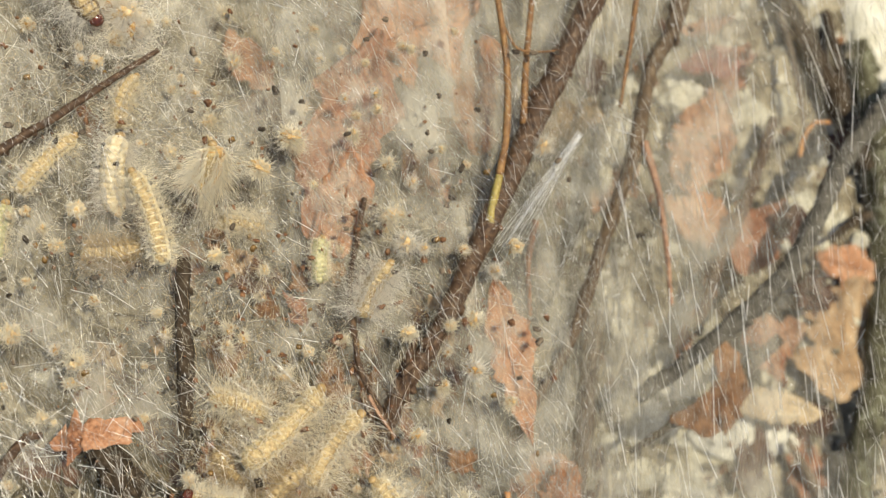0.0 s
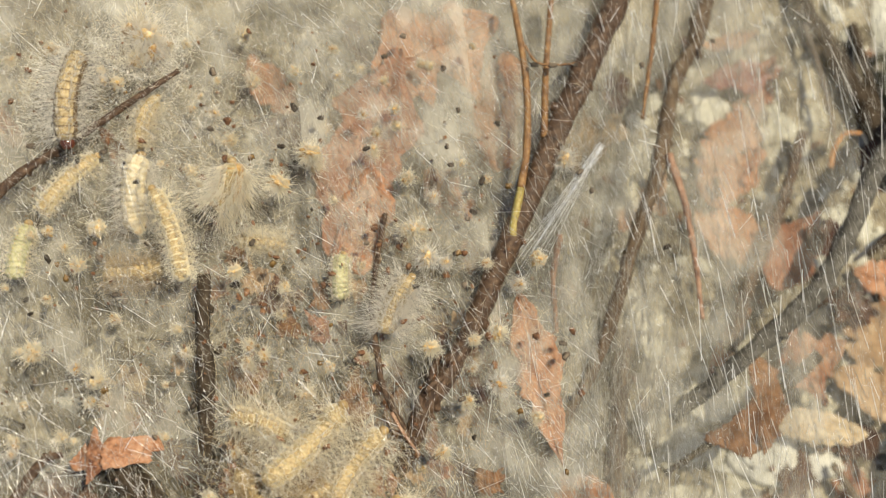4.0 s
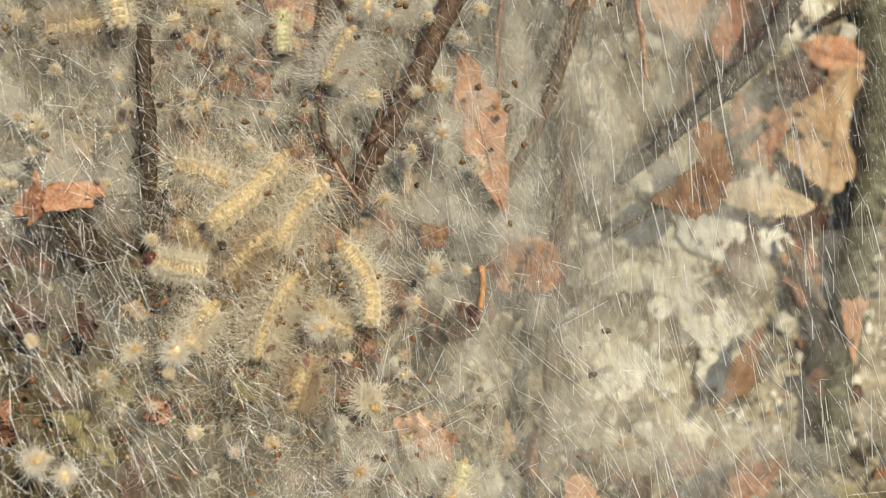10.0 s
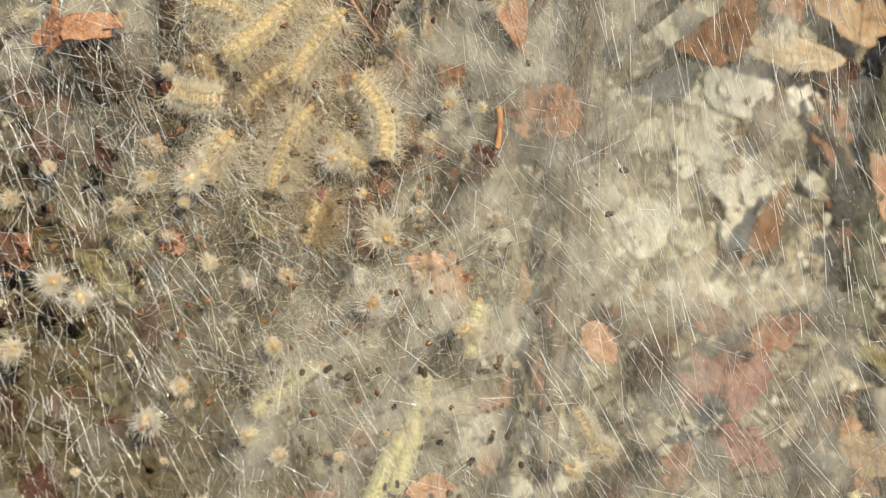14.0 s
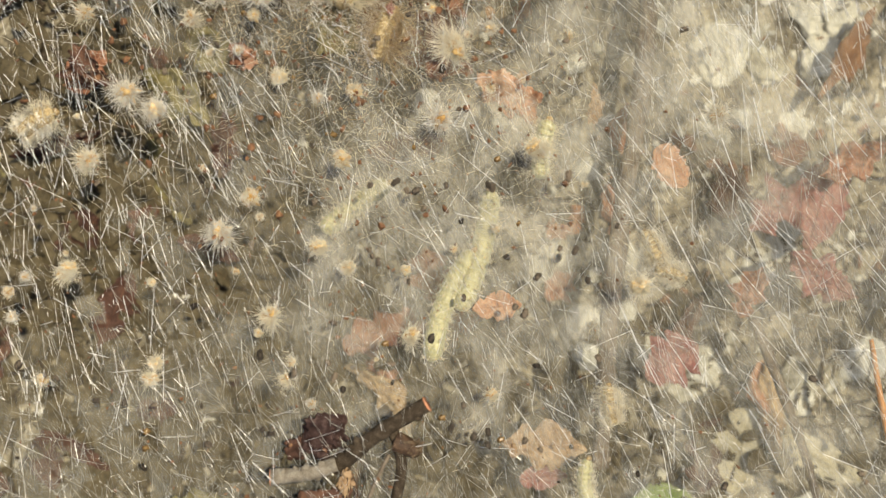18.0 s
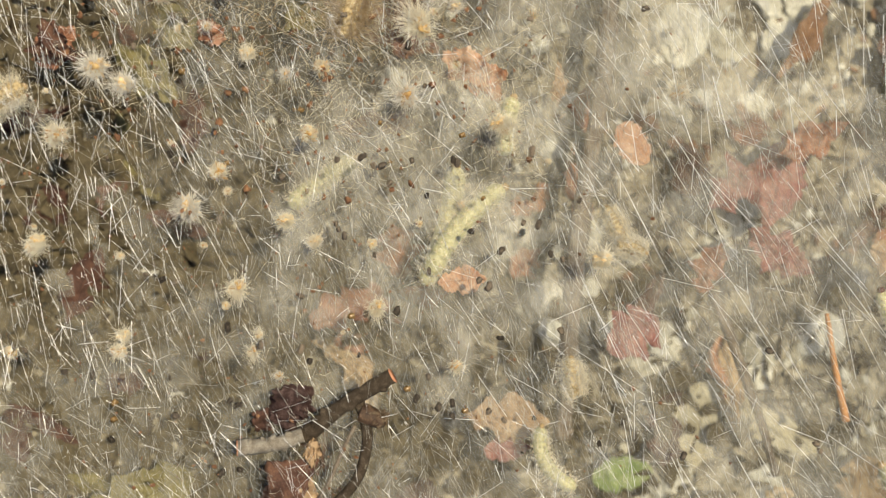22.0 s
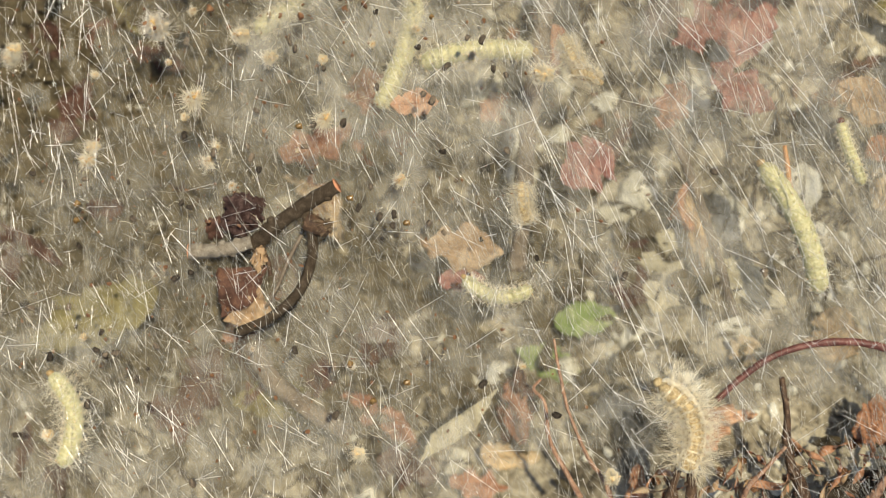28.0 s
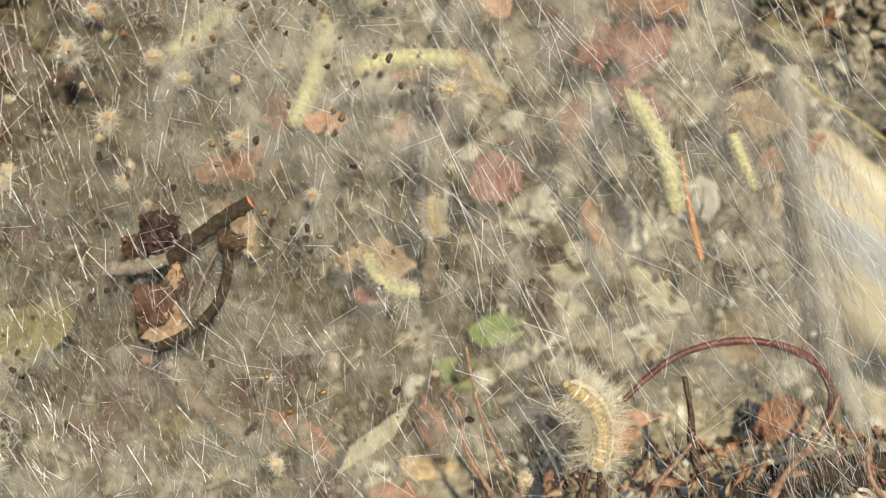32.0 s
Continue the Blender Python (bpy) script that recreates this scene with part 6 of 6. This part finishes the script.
v, f = rods([q[0] for q in bits], [q[1] for q in bits], [q[2] for q in bits], 0.7)
tagged(from_arrays("litter", v + np.array(WEB.translation), f, DARK_BARK, smooth=False), "dark brown bits of twig and rotted litter", "litter", kind="stuff")

r8 = random.Random(8)


def flakes(label, count, box, lift, sizes, mat, seed):
    """Flat crumbs of soil strewn over the litter."""
    r = random.Random(seed)
    pieces = []
    for k in range(count):
        a, b = r.uniform(box[0], box[1]), r.uniform(box[2], box[3])
        if noise.noise((a * 0.05, b * 0.05, seed)) < -0.05:
            continue
        p = WEB @ (Vector((a, b, -on_ground(a, b, r.uniform(*lift)))) * MM)
        v, f = lump(r.uniform(*sizes), (1, r.uniform(0.4, 0.9), r.uniform(0.12, 0.35)), 0.7, k, 1)
        v = v @ np.array(Euler((r.gauss(0, 0.35), r.gauss(0, 0.35), r.uniform(0, 6.28))).to_matrix()).T
        pieces.append((v + np.array(p), f))
    v, f = joined(pieces)
    return tagged(from_arrays("soil_crumbs", v, f, mat, smooth=False), label, "soil", kind="stuff")


flakes("pale crumbs of dry soil strewn over leaves", 700, (62, 165, -20, 150), (-0.5, 1.0), (0.6, 2.2), PALE_STONE, 61)
flakes("brown crumbs of soil strewn over leaves", 500, (62, 165, -20, 150), (0, 5), (0.6, 2.4), SOIL, 62)
flakes("brown leaf crumbs strewn over the pale soil", 350, (62, 165, -60, 150), (-0.5, 1.5), (0.6, 3.0), CRUMB, 63)
flakes("pale crumbs of dry soil in the lower litter", 600, (20, 150, -150, -20), (-0.5, 2), (0.7, 2.5), SOIL, 64)
# Dark flakes added as shade, thickest low on the left under the nest.
pieces = []
for k in range(4200):
    a, b = (r8.gauss(-45, 35), r8.gauss(-25, 45)) if k % 6 else (r8.gauss(25, 42), r8.gauss(-95, 22))
    s = r8.uniform(1.5, 5)
    p = WEB @ (Vector((a, b, -on_ground(a, b, r8.uniform(0.5, 4)))) * MM)
    v, f = lump(s, (1, r8.uniform(0.3, 0.9), r8.uniform(0.08, 0.25)), 0.6, k, 1)
    v = v @ np.array(Euler((r8.gauss(0, 0.5), r8.gauss(0, 0.5), r8.uniform(0, 6.28))).to_matrix()).T
    pieces.append((v + np.array(p), f))
v, f = joined(pieces)
tagged(from_arrays("humus", v, f, SHADE_FLAKE, smooth=False), "dark flakes standing in for shade under the nest", "humus", kind="stuff")


pieces = []
for k in range(260):
    a, b, c = 173.6, -36.6, 50.0
    a, b = a + r8.gauss(4, 9), b + r8.gauss(0, 10)
    p = WEB @ (Vector((a, b, -on_ground(a, b, r8.uniform(0, 5)))) * MM)
    v, f = lump(r8.uniform(1.5, 4.5), (1, r8.uniform(0.3, 0.9), r8.uniform(0.2, 0.5)), 0.6, k, 1)
    v = v @ np.array(Euler((r8.gauss(0, 0.5), r8.gauss(0, 0.5), r8.uniform(0, 6.28))).to_matrix()).T
    pieces.append((v + np.array(p), f))
v, f = joined(pieces)
tagged(from_arrays("humus", v, f, SOIL, smooth=False), "dark and pale clods in a hollow of the soil", "humus", kind="stuff")

# ---- fluff and crumbs between the threads ----
def fluff(name, label, hubs, each, spread, mat, short, long, wide, seed, depth):
    """Loose shed hairs, thick round some hubs of the nest, bent once each."""
    r = random.Random(seed)
    one, two, three = [], [], []
    for ha, hb in hubs:
        for _ in range(each):
            p = Vector((r.gauss(ha, spread), r.gauss(hb, spread), -r.uniform(*depth)))
            ang = r.uniform(0, 6.28)
            k = r.uniform(short, long) / 2
            d = Vector((math.cos(ang), math.sin(ang), r.gauss(0, 0.4))) * k
            e = Vector((r.gauss(0, 0.3), r.gauss(0, 0.3), r.gauss(0, 0.3))) * k
            turn = WEB.to_3x3()
            one.append(turn @ (p - d))
            two.append(turn @ (p + e))
            three.append(turn @ (p + d))
    v, f = joined([rods(one, two, wide, 1.0), rods(two, three, wide, 0.5)])
    return tagged(from_arrays(name, v + np.array(WEB.translation), f, mat, smooth=False), label, "shed hairs", kind="stuff")


THICK = [(3.7, 58.2, 2.0), (15.3, 47.1, 2.0), (-13.4, 110.7, 2.0), (-36.7, 140.7, 2.0), (31.7, 92.5, 2.0), (-3.2, 81.2, 2.0), (-2.2, 27.1, 2.0), (12.1, 36.5, 2.0), (18.2, 23.5, 2.0), (-15.5, 25.1, 2.0), (-41.4, 2.7, 2.0), (1.9, -12.7, 2.0), (25.6, 5.5, 2.0), (37.4, -10.5, 2.0), (2.3, -1.0, 2.0), (49.6, 71.7, 2.0)]
CORE = [(3, 56), (14, 47), (24, 40), (-8, 47), (4, 37), (-2, 66), (14, 30), (-6, 27), (9, 22)]
fluff("shed_hairs", "golden brown hairs packed round the clustered caterpillars", CORE, 200, 9, BROWN_HAIR, 2.0, 7.0, 0.024, 35, (0, 10))
fluff("shed_hairs", "straw-coloured hairs packed round the clustered caterpillars", CORE, 60, 9, HAIR, 2.0, 6.0, 0.022, 36, (-1, 8))
fluff("shed_hairs", "cream loose hairs matted in the nest", [q[:2] for q in THICK], 150, 11, HAIR, 2.0, 7.5, 0.022, 31, (0, 10))
fluff("shed_hairs", "brown loose hairs matted in the nest", [q[:2] for q in THICK[:10]], 170, 12, BROWN_HAIR, 2.0, 7.0, 0.03, 32, (4, 13))
fluff("shed_hairs", "white loose hairs matted at the top of the nest", [q[:2] for q in ((-36.4, 145.8, 2.0), (-44.2, 133.6, 2.0), (-26.8, 127.8, 2.0), (-12.8, 137.2, 2.0), (-45.2, 116.3, 2.0), (-1.8, 118.9, 2.0), (-23.8, 100.2, 2.0))], 150, 12, WHITE_HAIR, 2.0, 7.0, 0.028, 34, (1, 11))
fluff("shed_hairs", "dense white hairs round the crawling caterpillar", [(-25, 151), (-29, 146), (-21, 147)], 420, 4, WHITE_HAIR, 2.0, 6.0, 0.026, 37, (0, 7))
fluff("shed_hairs", "short pale hairs spread through the nest", [(a, b) for a in range(-60, 80, 28) for b in range(-110, 150, 28)], 14, 15, HAIR, 1.0, 4.0, 0.028, 33, (-2, 10))
r3 = random.Random(3)
pieces = []
for ha, hb in [q[:2] for q in THICK]:
    for k in range(30):
        p = WEB @ (Vector((r3.gauss(ha, 11), r3.gauss(hb, 11), -r3.uniform(-1, 9))) * MM)
        v, f = lump(r3.choice((0.25, 0.3, 0.4, 0.6, 0.9)), (1, r3.uniform(0.5, 0.9), r3.uniform(0.3, 0.7)), 0.9, k, 2)
        v = v @ np.array(Euler((r3.gauss(0, 0.6), r3.gauss(0, 0.6), r3.uniform(0, 6.28))).to_matrix()).T
        pieces.append((v + np.array(p), f))
v, f = joined(pieces)
tagged(from_arrays("crumbs", v, f, CRUMB, smooth=True), "rust-brown leaf crumbs matted among the caterpillars", "debris", kind="stuff")
r4 = random.Random(4)
pieces = []
for k in range(1700):
    a, b = r4.gauss(-10, 42), r4.uniform(-130, 150)
    if a > nest_edge(b):
        continue
    s = r4.choice((0.15, 0.2, 0.3, 0.4, 0.6))
    p = WEB @ (Vector((a, b, -r4.uniform(-2, 13))) * MM)
    v, f = lump(s, (1, r4.uniform(0.4, 1), r4.uniform(0.3, 0.8)), 0.6, k, 1)
    v = v @ np.array(Euler((r4.uniform(0, 3), r4.uniform(0, 3), r4.uniform(0, 6.28))).to_matrix()).T
    pieces.append((v + np.array(p), f))
v, f = joined(pieces)
tagged(from_arrays("crumbs", v, f, CRUMB, smooth=False), "brown crumbs of leaf and dirt in the silk", "debris", kind="stuff")


def motions():
    """The caterpillars that crawl during the shot: where head and tail point, time by time."""
    def crawl(ob, long, rows):
        poses = []
        for t, h, q in rows:
            ang = math.atan2(h[1] - q[1], h[0] - q[0])
            poses.append((t, spot(h[0] - math.cos(ang) * long / 2, h[1] - math.sin(ang) * long / 2, h[2], math.degrees(ang))))
        walk(ob, poses)

    crawl(CRAWLER, 20, [(0, (-30.1, 148.2, -2.0), (-38.1, 165.8, -2.0)), (1, (-32.9, 142.4, -2.0), (-27.8, 153.1, -2.0)), (2, (-34.6, 132.4, -2.0), (-26.6, 148.2, -2.0)), (3, (-45.0, 133.6, -2.0), (-32.9, 150.2, -2.0)), (3.5, (-42.7, 129.8, -2.0), (-37.6, 147.0, -2.0)), (5.5, (-40.1, 119.6, -2.0), (-38.1, 141.5, -2.0)), (6, (-40.7, 119.7, -2.0), (-36.1, 140.1, -2.0)), (7.5, (-42.6, 109.7, -2.0), (-37.8, 133.9, -2.0)), (9, (-47.4, 102.1, 0.0), (-40.0, 122.8, 0.0)), (12, (-56.7, 93.7, 3.0), (-48.7, 109.3, 3.0)), (32, (-60.5, 89.1, 3.0), (-52.5, 104.6, 3.0))])
    crawl(CLIMBER, 31, [(0, (124.9, -105.9, 9.0), (133.1, -135.1, 9.0)), (20, (123.9, -102.0, 9.0), (133.6, -128.7, 9.0)), (23, (121.4, -91.5, 9.0), (131.8, -118.2, 9.0)), (24, (120.3, -84.5, 9.0), (130.3, -112.2, 9.0)), (26.5, (112.0, -74.8, 9.0), (124.6, -101.3, 9.0)), (27, (109.6, -69.1, 9.0), (121.0, -95.9, 9.0)), (28, (107.8, -65.8, 9.0), (118.9, -96.1, 9.0)), (29, (105.5, -60.4, 9.0), (119.5, -90.9, 9.0)), (30, (103.7, -57.5, 9.0), (117.2, -89.8, 9.0)), (31, (103.0, -53.4, 9.0), (114.8, -85.4, 9.0)), (32, (102.0, -46.0, 9.0), (112.3, -82.1, 9.0))])
    crawl(STRETCHER, 25, [(0, (26.7, -35.3, 12.0), (17.1, -55.0, 12.0)), (20, (26.7, -35.3, 12.0), (17.1, -55.0, 12.0)), (22, (41.7, -27.6, 11.0), (25.7, -43.5, 11.0)), (23, (47.1, -30.4, 11.0), (25.0, -40.1, 11.0)), (24, (50.5, -30.8, 11.0), (28.9, -39.6, 11.0)), (26.5, (52.0, -32.7, 11.0), (27.6, -38.9, 11.0)), (28, (58.0, -37.0, 11.0), (31.7, -38.7, 11.0)), (30, (58.5, -36.1, 11.0), (32.0, -38.4, 11.0)), (32, (63.5, -35.1, 11.0), (38.6, -36.1, 11.0))])
    crawl(LOOPER, 15, [(0, (48.2, -82.9, 11.0), (52.0, -95.9, 11.0)), (20, (48.2, -82.9, 11.0), (52.0, -95.9, 11.0)), (23, (45.4, -79.4, 11.0), (54.3, -96.2, 11.0)), (24, (47.2, -76.3, 11.0), (54.9, -94.9, 11.0)), (26.5, (38.7, -78.8, 11.0), (51.5, -89.0, 11.0)), (28, (40.4, -87.7, 11.0), (54.2, -90.5, 11.0)), (29, (39.5, -80.5, 11.0), (55.7, -91.8, 11.0)), (30, (39.5, -78.0, 11.0), (52.9, -89.3, 11.0)), (31, (37.5, -77.6, 11.0), (52.1, -91.4, 11.0)), (32, (38.0, -79.1, 11.0), (51.4, -89.7, 11.0))])


motions()
